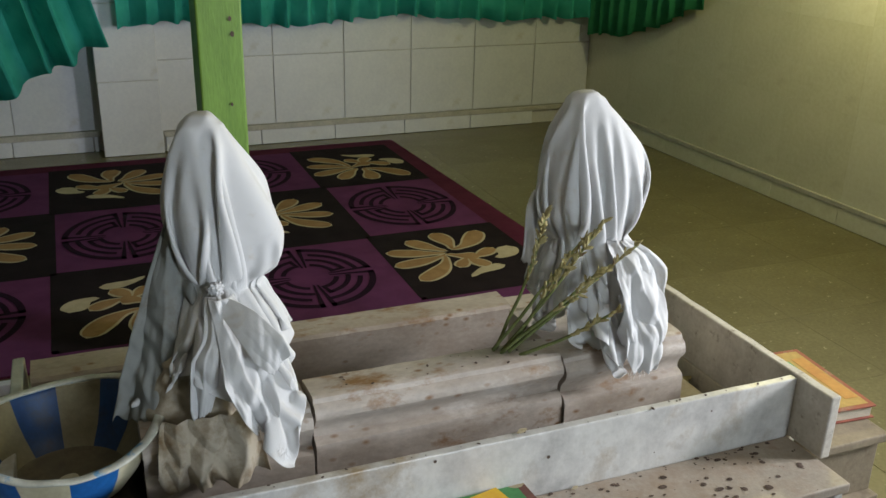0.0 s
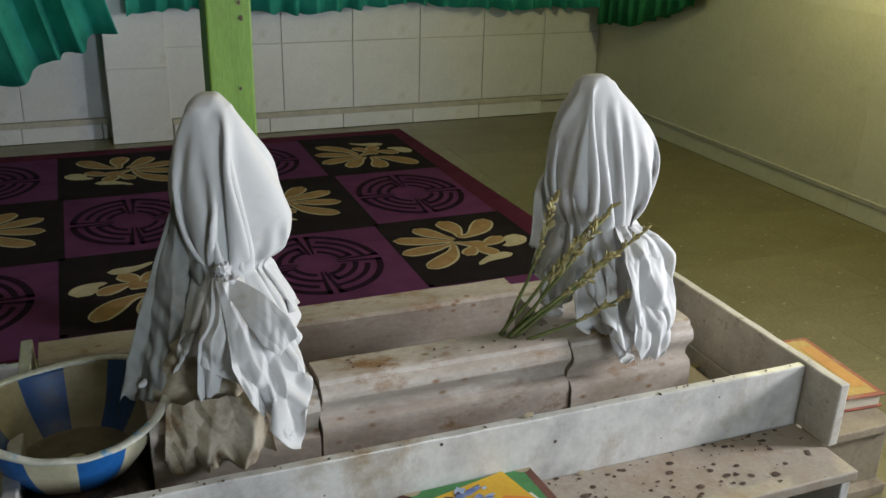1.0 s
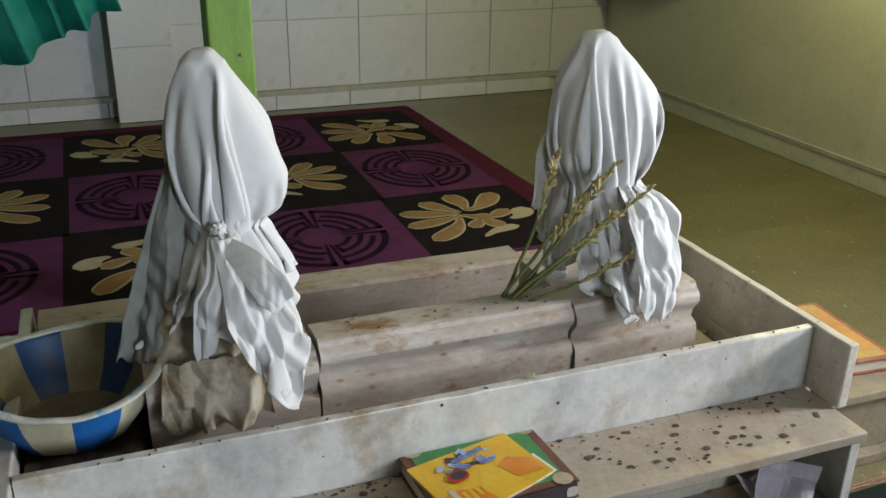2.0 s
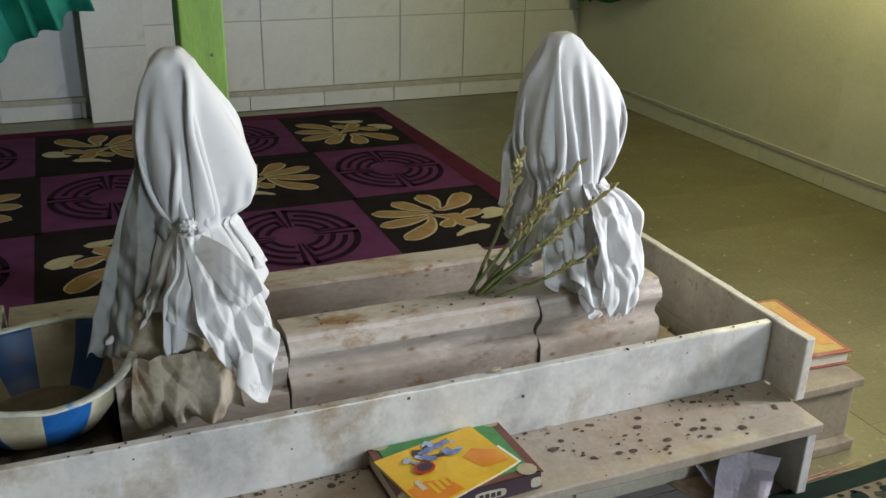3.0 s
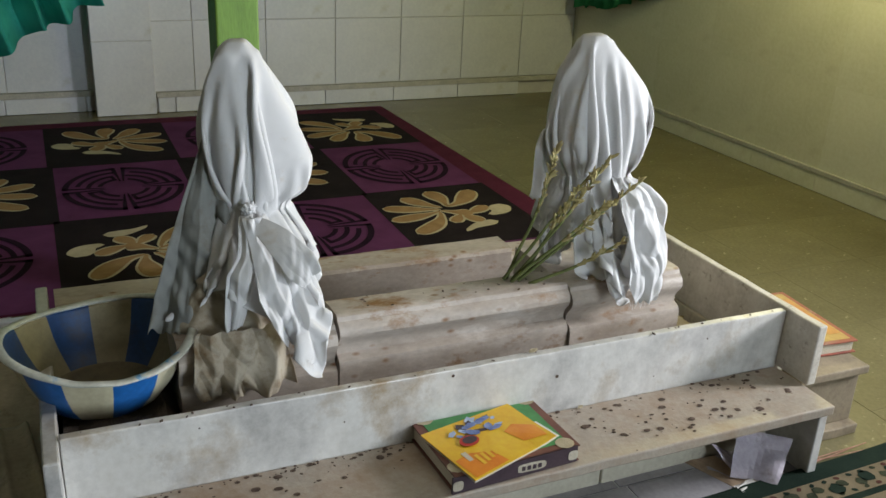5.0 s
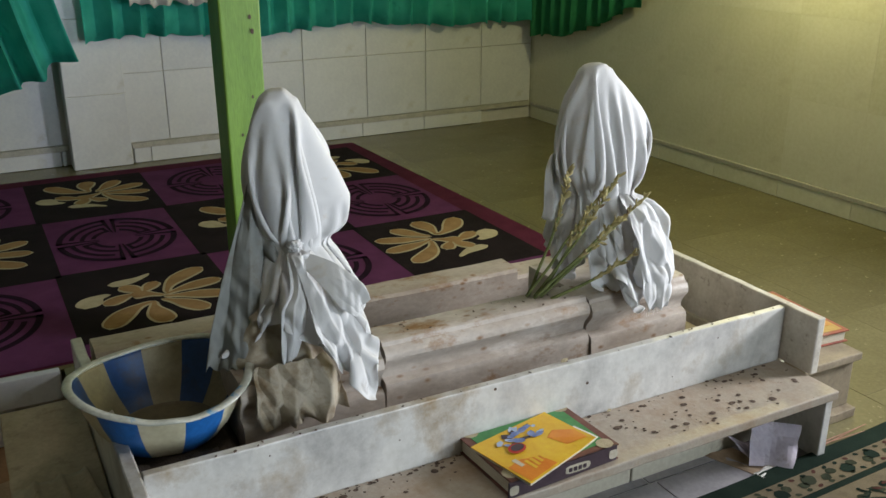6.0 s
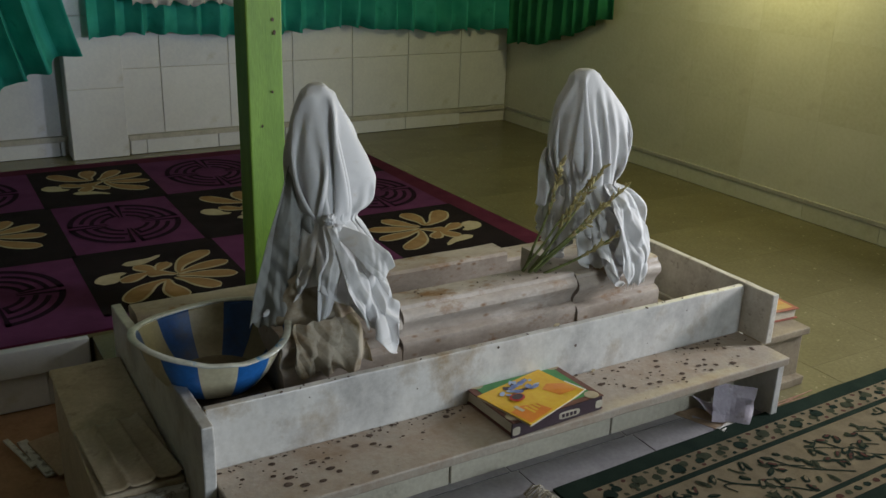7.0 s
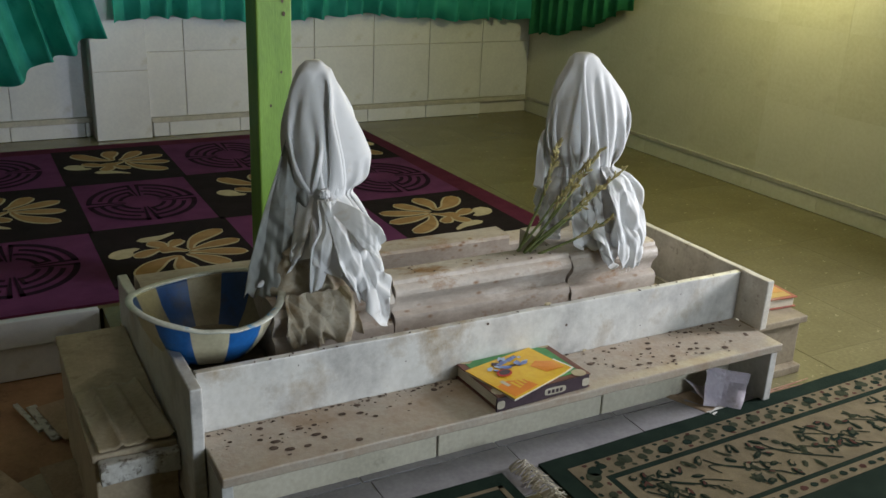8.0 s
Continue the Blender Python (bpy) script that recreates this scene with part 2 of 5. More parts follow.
M_incream = surf("soiled_shaded_cream_enamel", (0.19, 0.16, 0.09), (0.28, 0.24, 0.145), 9, 0.45, 0.03, 80, ((0.16, 0.12, 0.06), 9, 0.5, 0.75))


# ---- mesh helpers ----
def finish(name, bm, mats, smooth=False):
    me = bpy.data.meshes.new(name)
    bm.to_mesh(me)
    bm.free()
    for m in mats if isinstance(mats, (list, tuple)) else [mats]:
        me.materials.append(m)
    if smooth:
        for p in me.polygons:
            p.use_smooth = True
        if smooth == "crisp":
            me.set_sharp_from_angle(angle=radians(28))
    return me


def part(name, bm, mats, parent, label="", smooth=False, kind=""):
    """One mesh object under a thing, a part or a piece of the setting."""
    me = bm if isinstance(bm, bpy.types.Mesh) else finish(name, bm, mats, smooth)
    ob = new(name, me)
    ob.parent = parent
    return tagged(ob, label, "", "", kind)


def thing(name, loc, label, category, group=""):
    ob = new(name)
    ob.location = loc
    ob.empty_display_size = 0.05
    return tagged(ob, label, category, group)


def structure(name, bm, mats, label, smooth=False):
    return tagged(new(name, finish(name, bm, mats, smooth)), label, name.split("_")[0], kind="structure")


def add_box(bm, lo, hi, bevel=0.0, mi=0):
    v = [bm.verts.new((x, y, z)) for z in (lo[2], hi[2]) for y in (lo[1], hi[1]) for x in (lo[0], hi[0])]
    fs = [bm.faces.new([v[i] for i in q]) for q in ((0, 2, 3, 1), (4, 5, 7, 6), (0, 1, 5, 4), (2, 6, 7, 3), (0, 4, 6, 2), (1, 3, 7, 5))]
    for f in fs:
        f.material_index = mi
    if bevel:
        es = list({e for f in fs for e in f.edges})
        bmesh.ops.bevel(bm, geom=es, offset=bevel, segments=2, affect="EDGES", profile=0.5)
    return v


def box(lo, hi, bevel=0.0):
    bm = bmesh.new()
    add_box(bm, lo, hi, bevel)
    return bm


def worn(bm, amount, scale, cuts=0):
    """Knock the surface slightly out of true."""
    if cuts:
        bmesh.ops.subdivide_edges(bm, edges=bm.edges[:], cuts=cuts, use_grid_fill=True)
    for v in bm.verts:
        v.co += noise.noise_vector(v.co * scale) * amount
    return bm


def slab(lo, hi, bevel=0.004, amount=0.0015, step=0.06):
    """A stone slab whose edges wander and are rounded."""
    bm = bmesh.new()
    add_box(bm, lo, hi)
    for ax in range(3):
        n = int((hi[ax] - lo[ax]) / step)
        for k in range(1, n):
            c = [0, 0, 0]
            no = [0, 0, 0]
            c[ax], no[ax] = lo[ax] + (hi[ax] - lo[ax]) * k / n, 1
            bmesh.ops.bisect_plane(bm, geom=bm.verts[:] + bm.edges[:] + bm.faces[:], plane_co=c, plane_no=no)
    sharp = [e for e in bm.edges if len(e.link_faces) == 2 and e.calc_face_angle(0) > 0.5]
    bmesh.ops.bevel(bm, geom=sharp, offset=bevel, segments=2, affect="EDGES", profile=0.5)
    for v in bm.verts:
        v.co += noise.noise_vector(v.co * 14) * amount + noise.noise_vector(v.co * 45) * amount * 0.5
    return bm


def extrude_profile(pts, x0, x1, n=14, wob=0.002):
    """A moulded stone: profile of (y, z) points run along x."""
    bm = bmesh.new()
    rings = []
    for i in range(n + 1):
        x = x0 + (x1 - x0) * i / n
        ring = []
        for y, z in pts:
            c = Vector((x, y, z))
            ring.append(bm.verts.new(c + noise.noise_vector(c * 12) * wob + noise.noise_vector(c * 40) * wob * 0.5))
        rings.append(ring)
    m = len(pts)
    for a, b in zip(rings, rings[1:]):
        for j in range(m):
            bm.faces.new((a[j], a[(j + 1) % m], b[(j + 1) % m], b[j]))
    bm.faces.new(rings[0])
    bm.faces.new(rings[-1][::-1])
    bmesh.ops.recalc_face_normals(bm, faces=bm.faces)
    return bm


def tube(bm, pts, r0, r1, seg=6):
    pts = [Vector(p) for p in pts]
    rings = []
    for i, p in enumerate(pts):
        d = (pts[min(i + 1, len(pts) - 1)] - pts[max(i - 1, 0)]).normalized()
        u = d.orthogonal().normalized()
        w = d.cross(u)
        r = r0 + (r1 - r0) * i / max(1, len(pts) - 1)
        rings.append([bm.verts.new(p + (u * math.cos(a) + w * math.sin(a)) * r) for a in (2 * math.pi * k / seg for k in range(seg))])
    for a, b in zip(rings, rings[1:]):
        for k in range(seg):
            bm.faces.new((a[k], a[(k + 1) % seg], b[(k + 1) % seg], b[k]))
    bm.faces.new(rings[0][::-1])
    bm.faces.new(rings[-1])


def lathe(rows, seg=56, colour=None):
    bm = bmesh.new()
    rings = [[bm.verts.new((r * math.cos(2 * math.pi * k / seg), r * math.sin(2 * math.pi * k / seg), z)) for k in range(seg)] for r, z in rows]
    for i, (a, b) in enumerate(zip(rings, rings[1:])):
        for k in range(seg):
            f = bm.faces.new((a[k], a[(k + 1) % seg], b[(k + 1) % seg], b[k]))
            if colour:
                f.material_index = colour(i, k)
    bm.faces.new(rings[0][::-1])
    bm.faces.new(rings[-1])
    bmesh.ops.recalc_face_normals(bm, faces=bm.faces)
    return bm


def smoothstep(a, b, x):
    t = min(1, max(0, (x - a) / (b - a)))
    return t * t * (3 - 2 * t)


def between(rows, z):
    """Rows of (z, ...) falling; smooth values at z."""
    if z >= rows[0][0]:
        return rows[0][1:]
    for a, b in zip(rows, rows[1:]):
        if b[0] <= z <= a[0]:
            t = (a[0] - z) / (a[0] - b[0])
            t = t * t * (3 - 2 * t) * 0.5 + t * 0.5
            return [p + (q - p) * t for p, q in zip(a[1:], b[1:])]
    return rows[-1][1:]


# ---- the room ----
bm = bmesh.new()
for lo, hi in (((-1.79, -4.5, -0.3), (1.98, 4.3, 0.0)), ((-6.0, 1.38, -0.3), (-1.79, 4.3, 0.0))):
    add_box(bm, lo, hi)
floor = structure("floor", bm, M_floor, "worn yellowish polished floor with faint tile joints")
pit = structure("floor_pit", box((-6.0, -4.5, -0.4), (-1.79, 1.38, -0.24)), M_pit, "lower brown earth floor beside the tomb")
wall_n = structure("wall_north", box((-1.42, 3.975, 0.0), (2.2, 4.2, 2.8)), M_grout, "white tiled wall with dirty grout lines")
wall_nw = structure("wall_north_recess", box((-6.0, 4.1, 0.0), (-1.42, 4.3, 2.8)), M_grout, "recessed white tiled wall")
pilaster = structure("wall_pilaster", box((-1.422, 3.94, 0.0), (-1.089, 3.975, 2.8)), M_grout, "shallow white tiled pilaster")


def east_x(y):
    return 1.737 + (3.96 - y) * 0.026


bm = bmesh.new()
OPEN = ((-0.95, -0.29, 0.92, 1.52),)
ys = sorted({-4.6, 4.2, *[o[0] for o in OPEN], *[o[1] for o in OPEN]})
for y0, y1 in zip(ys, ys[1:]):
    hole = [o for o in OPEN if o[0] <= y0 and y1 <= o[1]]
    spans = [(0.0, 2.8)] if not hole else [(0.0, hole[0][2]), (hole[0][3], 2.8)]
    for z0, z1 in spans:
        vs = add_box(bm, (0, y0, z0), (0.25, y1, z1))
        for v in vs:
            v.co.x += east_x(v.co.y)
wall_e = structure("wall_east", bm, M_egrout, "cream tiled side wall with a high window opening")
structure("wall_west", box((-6.2, -4.6, -0.4), (-6.0, 4.3, 2.8)), M_plaster, "pale plastered wall")
bm = bmesh.new()
for lo, hi in (((-6.2, -4.8, -0.4), (-0.3, -4.5, 2.8)), ((0.9, -4.8, -0.4), (2.3, -4.5, 2.8)), ((-0.3, -4.8, 2.25), (0.9, -4.5, 2.8))):
    add_box(bm, lo, hi)
structure("wall_south", bm, M_plaster, "pale plastered wall with an open doorway")
structure("ceiling", box((-6.2, -4.8, 2.8), (2.4, 4.3, 2.9)), M_ceil, "white painted ceiling")


def tile_mesh(name, w, h, t, mat, bev=0.003):
    return finish(name, box((0, -t, 0), (w, 0, h), bev), mat)


G = 0.004
# back wall tiles
cols = [-1.089, -0.855] + [-0.422 + 0.436 * k for k in range(0, 6)]
rows_z = [(0.126, 0.535), (0.535, 0.945), (0.945, 1.355)]
for k, (x0, x1) in enumerate(zip(cols, cols[1:])):
    x1 = min(x1, 1.735)
    for z0, z1 in rows_z:
        me = tile_mesh("tile", x1 - x0 - G, z1 - z0 - G, 0.01, M_tile)
        part("tile", me, None, wall_n).location = (x0, 3.975, z0)
for k in range(6):
    x0 = -1.075 + (0.1 if k == 0 else 0.1 + 0.46 * (k - 1)) - (0.1 if k == 0 else 0)
    x1 = min(-1.075 + 0.1 + 0.46 * k, 1.72)
    if k == 0:
        x1 = -0.975
    me = tile_mesh("tile", x1 - x0 - G, 0.088, 0.024, M_tile)
    part("tile", me, None, wall_n).location = (x0, 3.975, 0.002)
part("ledge", worn(box((-1.085, 3.945, 0.092), (1.72, 3.975, 0.122), 0.003), 0.003, 9, 0), M_ledge, wall_n, "rough cement ledge above the skirting")
for z0, z1 in ((0.002, 0.43), (0.43, 0.86), (0.86, 1.29)):
    part("tile", tile_mesh("tile", 0.329, z1 - z0 - G, 0.01, M_tile), None, pilaster).location = (-1.42, 3.94, z0)
for k in range(9):
    x1 = -1.45 - 0.43 * k
    for z0, z1 in ((0.126, 0.72), (0.72, 1.3)):
        part("tile", tile_mesh("tile", 0.426, z1 - z0 - G, 0.01, M_tile), None, wall_nw).location = (x1 - 0.43, 4.1, z0)
    part("tile", tile_mesh("tile", 0.426, 0.088, 0.03, M_tile), None, wall_nw).location = (x1 - 0.43 - 0.02, 4.1, 0.002)
part("tile", tile_mesh("tile", 0.022, 0.088, 0.03, M_tile), None, wall_nw).location = (-1.466, 4.1, 0.002)
part("ledge", worn(box((-5.3, 4.062, 0.092), (-1.424, 4.1, 0.124), 0.003), 0.003, 9), M_ledge, wall_nw, "rough cement ledge above the skirting")

# side wall tiles, turned to follow the wall
turn = 90 - math.degrees(math.atan2(0.026, 1))


def on_east(me, y, z, d=0.0):
    ob = part("tile", me, None, wall_e)
    ob.matrix_local = pose(east_x(y) - d, y, z, 0, 0, -turn)
    return ob


e_tile = tile_mesh("tile", 0.455 - 0.0012, 0.41 - 0.0012, 0.0008, M_east, 0.0)
e_skirt = tile_mesh("tile", 0.455 - 0.002, 0.088, 0.010, M_east, 0.001)
for k in range(14):
    y1 = 3.93 - 0.455 * k
    on_east(e_skirt, y1, 0.002)
    for z in (0.12, 0.53, 0.94):
        if z < 0.9 or y1 < OPEN[0][0] or y1 - 0.455 > OPEN[0][1]:
            on_east(e_tile, y1, z)
bm = bmesh.new()
vs = add_box(bm, (-0.014, -2.4, 0.094), (0.0, 3.93, 0.114))
for v in vs:
    v.co.x += east_x(v.co.y)
part("ledge", bm, M_ledge, wall_e, "thin dirty ledge above the skirting")

# riser of the raised floor beside the tomb: two courses of glazed tile
riser = structure("trim_riser", box((-6.0, 1.36, -0.24), (-1.80, 1.38, 0.0)), M_grout, "tiled riser of the raised floor")
for k in range(8):
    for z0, z1, t in ((-0.098, 0.006, 0.03), (-0.235, -0.104, 0.012)):
        part("tile", tile_mesh("tile", 0.44, z1 - z0, t, M_tile, 0.004), None, riser).location = (-2.245 - 0.445 * k + (0 if z0 > -0.1 else -0.15), 1.36, z0)

# floor tiles round the tomb and under the rug
t_floor = finish("tile", box((0, 0, -0.004), (0.4538, 0.4538, 0.0009)), M_floor)
for i in range(-5, 4):
    for j in range(-1, 9):
        x, y = 0.395 + 0.455 * i, -0.015 + 0.455 * j
        if (x > 0.3 or y > 0.94) and x + 0.45 < 1.8 and y < 3.5:
            part("tile", t_floor, None, floor).location = (x, y, 0)

# grey tiles before the tomb
strip = structure("pavement_strip", box((-1.75, -0.3, 0.0), (0.0, 0.0, 0.003)), M_grout, "strip of grey floor tiles before the tomb")
for r, (y0, y1) in enumerate(((-0.072, 0.0), (-0.3, -0.076))):
    for k in range(5):
        x0 = -1.75 + 0.42 * k - (0.0 if r else 0.02)
        w = min(0.416, 0.0 - x0)
        if w > 0.05:
            bmt = box((0, 0, 0), (w, y1 - y0, 0.004), 0.0015)
            part("tile", finish("tile", bmt, M_strip), None, strip).location = (x0, y0, 0.003)


# ---- curtains ----
def pleated(x0, x1, top, hem, y0, n, depth, seed, mat_rows=14, lean=0.0):
    """Hanging cloth along x: hem(x) gives the lower edge; sharp pleats."""
    bm = bmesh.new()
    rnd = random.Random(seed)
    ph = [rnd.uniform(0.6, 1.5) for _ in range(400)]
    acc, phase = 0.0, []
    for i in range(n + 1):
        phase.append(acc)
        acc += 0.42 * ph[i // 9 % 400]
    grid = []
    for i in range(n + 1):
        u = i / n
        col = []
        x = x0 + (x1 - x0) * u
        for j in range(mat_rows + 1):
            v = j / mat_rows
            hx = hem(x)
            z = top + (hx - top) * v
            p = phase[i]
            f = (p / (2 * math.pi)) % 1
            saw = f / 0.58 if f < 0.58 else (1 - f) / 0.42
            d = depth * (2.1 * saw - 1 + 0.5 * noise.noise((x * 4, v * 3, seed)))
            sx = lean * (v ** 1.5) * (top - z)
            col.append(bm.verts.new((x + sx + 0.3 * depth * math.cos(p), y0 + d * (0.5 + 0.6 * v), z + 0.008 * math.sin(p * 1.3) * v)))
        grid.append(col)
    for a, b in zip(grid, grid[1:]):
        for j in range(mat_rows):
            bm.faces.new((a[j], b[j], b[j + 1], a[j + 1]))
    return bm


def hung(name, bm, mat, label, category="curtain"):
    ob = tagged(new(name, finish(name, bm, mat, "crisp")), label, category)
    s = ob.modifiers.new("thickness", "SOLIDIFY")
    s.thickness = 0.002
    return ob


def hem_main(x):
    return 0.735 + 0.02 * math.sin(x * 5) - 0.05 * smoothstep(0.8, 1.7, x)


def hem_left(x):
    return 0.715 - 0.47 * (-1.45 - x) + 0.01 * math.sin(x * 22)


hung("curtain", pleated(-1.3, 1.7, 2.3, hem_main, 3.86, 300, 0.04, 3), M_teal, "teal pleated curtain hanging along the tiled wall")
hung("curtain", pleated(-3.8, -1.56, 2.3, hem_left, 3.80, 200, 0.07, 8, lean=0.12), M_teal, "teal curtain gathered and falling lower in slanted folds")
bm = pleated(-3.9, -2.75, 2.3, lambda x: 0.6 + 0.1 * max(0.0, 3.9 + x) + 0.28 * max(0.0, 3.5 + x) ** 1.25, 0.06, 120, 0.03, 5)
for v in bm.verts:
    x, y, z = v.co
    v.co = Vector((east_x(-x) - y, -x, z))
hung("curtain", bm, M_green_curtain, "green curtain at the room's corner")
top_bulb = thing("hanging_bulb", TOP_AT, "bare white light bulb under the ceiling", "lamp")
bm = bmesh.new()
tube(bm, [(0, 0, 0.1), (0, 0, 2.8 - TOP_AT[2])], 0.003, 0.003, 6)
part("cord", bm, M_bdark, top_bulb, "thin dark cord")
part("socket", lathe([(0.018, 0.07), (0.02, 0.075), (0.02, 0.11), (0.008, 0.115)], 20), M_bdark, top_bulb, "dark socket")
# body of the added bulb, never in view
bulb = thing("hanging_bulb", BULB_AT, "bare warm bulb on a cord, unseen, added for the wall glow", "lamp")
bm = bmesh.new()
tube(bm, [(0, 0, 0.1), (0, 0, 2.8 - BULB_AT[2])], 0.003, 0.003, 6)
part("cord", bm, M_bdark, bulb, "thin dark cord")
part("socket", lathe([(0.018, 0.055), (0.02, 0.06), (0.02, 0.1), (0.008, 0.105)], 20), M_bdark, bulb, "dark socket")

hung("white_cloth", pleated(-1.05, -0.4, 1.5, lambda x: 0.93 + 0.012 * math.sin(x * 30), 3.76, 90, 0.02, 21), M_white, "white cloth hung over the teal curtain", "cloth")

# ---- post ----
post = thing("wooden_post", (-1.14, 1.315, 0.0), "bright green painted square wooden post on the raised floor", "post")
bm = slab((-0.066, -0.066, 0.0), (0.066, 0.066, 2.8), 0.006, 0.002, 0.3)
part("shaft", bm, M_post, post)
for x, z, r in ((0.035, 1.066, 0.006), (0.022, 0.86, 0.004), (0.03, 1.11, 0.005), (-0.02, 0.74, 0.004)):
    bm = bmesh.new()
    bm.faces.new([bm.verts.new((x + r * math.cos(a), -0.0695, z + 1.5 * r * math.sin(a))) for a in (k * math.pi / 4 for k in range(8))])
    part("knot_hole", bm, M_dot, post, "dark knot in the paint")


# ---- patterned rug ----
RUG_Y = (1.385, 1.49, 2.19, 2.96, 3.68, 3.80)
RUG_X = (0.195, -0.40, -1.115, -1.71, -2.42, -3.01, -3.72)


def rug_pt(x, y, z):
    return (x - (y - 2.0) * 0.04 * smoothstep(0.1, 0.33, x), y, z)


def flat(bm, pts, z, mi=0):
    f = bm.faces.new([bm.verts.new(rug_pt(x, y, z)) for x, y in pts])
    f.material_index = mi
    f.normal_update()
    if f.normal.z < 0:
        f.normal_flip()
    return f


rug = thing("rug", (0, 0, 0.0), "purple and black chequered rug with flower and medallion squares", "rug")
bm = bmesh.new()
n = 24
for z in (0.001, 0.010):
    for i in range(n):
        for k in range(12):
            xa, xb = 0.33 - 4.2 * i / n, 0.33 - 4.2 * (i + 1) / n
            ya, yb = 1.375 + 2.42 * k / 12, 1.375 + 2.42 * (k + 1) / 12
            flat(bm, [(xa, ya), (xa, yb), (xb, yb), (xb, ya)], z)
bmesh.ops.remove_doubles(bm, verts=bm.verts, dist=0.0005)
edge = [e for e in bm.edges if len(e.link_faces) == 1]
bmesh.ops.bridge_loops(bm, edges=edge)
part("border", bm, M_maroon, rug, "maroon woven border")


def petal(cx, cy, ang, ln, w, fat=0.6):
    """Outline of a rounded petal from its root outwards."""
    pts = []
    for k in range(18):
        a = 2 * math.pi * k / 18
        u = 0.5 - 0.5 * math.cos(a)
        if fat > 1.1:
            wid = w * (0.3 + 0.7 * smoothstep(0.05, 0.75, u)) * math.sqrt(max(0.0, 1 - abs(2 * u - 1) ** 5))
        else:
            wid = w * math.sin(math.pi * u ** fat)
        wid *= 1 if a < math.pi else -1
        pts.append((u * ln, wid))
    c, s = math.cos(ang), math.sin(ang)
    return [(cx + c * u - s * v, cy + s * u + c * v) for u, v in pts]


# one flower: root, bend and tip of each petal from the middle of its square, and its half width
PETALS = (((-0.06, 0.03), (-0.075, -0.10), (-0.245, -0.185), 0.04), ((-0.05, 0.04), (-0.13, 0.0), (-0.29, -0.025), 0.036), ((-0.045, 0.06), (-0.13, 0.075), (-0.275, 0.135), 0.038),
          ((-0.03, 0.08), (-0.09, 0.13), (-0.16, 0.25), 0.038), ((0.0, 0.09), (0.03, 0.18), (-0.015, 0.295), 0.042), ((0.0, 0.09), (0.11, 0.10), (0.20, 0.275), 0.044))
LILY = (((-0.045, 0.045), (0.02, -0.01), (0.075, -0.015), 0.036), ((0.03, -0.02), (0.10, -0.02), (0.17, 0.055), 0.032), ((0.03, -0.01), (0.03, -0.05), (0.085, -0.125), 0.032), ((0.03, -0.01), (0.0, -0.05), (-0.045, -0.115), 0.028))
LEAVES = (((-0.035, -0.215), (0.03, -0.15), (0.135, -0.15), 0.024), ((0.145, -0.055), (0.21, -0.06), (0.245, 0.045), 0.042))


def lobe(bm, put, root, bend, tip, w, grow, z, mi):
    """A curved petal, narrow at the root and round at the tip."""
    a, b, c = Vector(root), Vector(bend), Vector(tip)
    left, right = [], []
    m = 14
    for k in range(m + 1):
        t = 0.5 - 0.5 * math.cos(math.pi * k / m)
        p = a * (1 - t) ** 2 + b * 2 * t * (1 - t) + c * t * t
        d = ((b - a) * (1 - t) + (c - b) * t).normalized()
        wid = (w * (0.3 + 0.7 * smoothstep(0.15, 0.7, t)) + grow) * math.sqrt(max(0.0, 1 - abs(2 * t - 1) ** 7))
        if k == m:
            p = p + d * grow
        if k == 0:
            p = p - d * grow
        left.append((p.x - d.y * wid, p.y + d.x * wid))
        right.append((p.x + d.y * wid, p.y - d.x * wid))
    for k in range(m):
        flat(bm, [put(*q) for q in (left[k], left[k + 1], right[k + 1], right[k])], z, mi)


def flower(x0, x1, y0, y1, fx, fy, seed):
    bm = bmesh.new()
    rnd = random.Random(seed)
    cx, cy = (x0 + x1) / 2, (y0 + y1) / 2

    def put(px, py):
        return (cx + (-px if fx else px), cy + (-py if fy else py))

    for k, (a, b, c, w) in enumerate(PETALS + LILY + LEAVES):
        j = Vector((rnd.uniform(-0.008, 0.008), rnd.uniform(-0.008, 0.008)))
        c = tuple(Vector(c) + j)
        lobe(bm, put, a, b, c, w, 0.0075, 0.0124 + 0.00002 * k, 0)
        if k < len(PETALS + LILY):
            lobe(bm, put, a, b, c, w, -0.003, 0.0138 + 0.00002 * k, 1)
    return bm


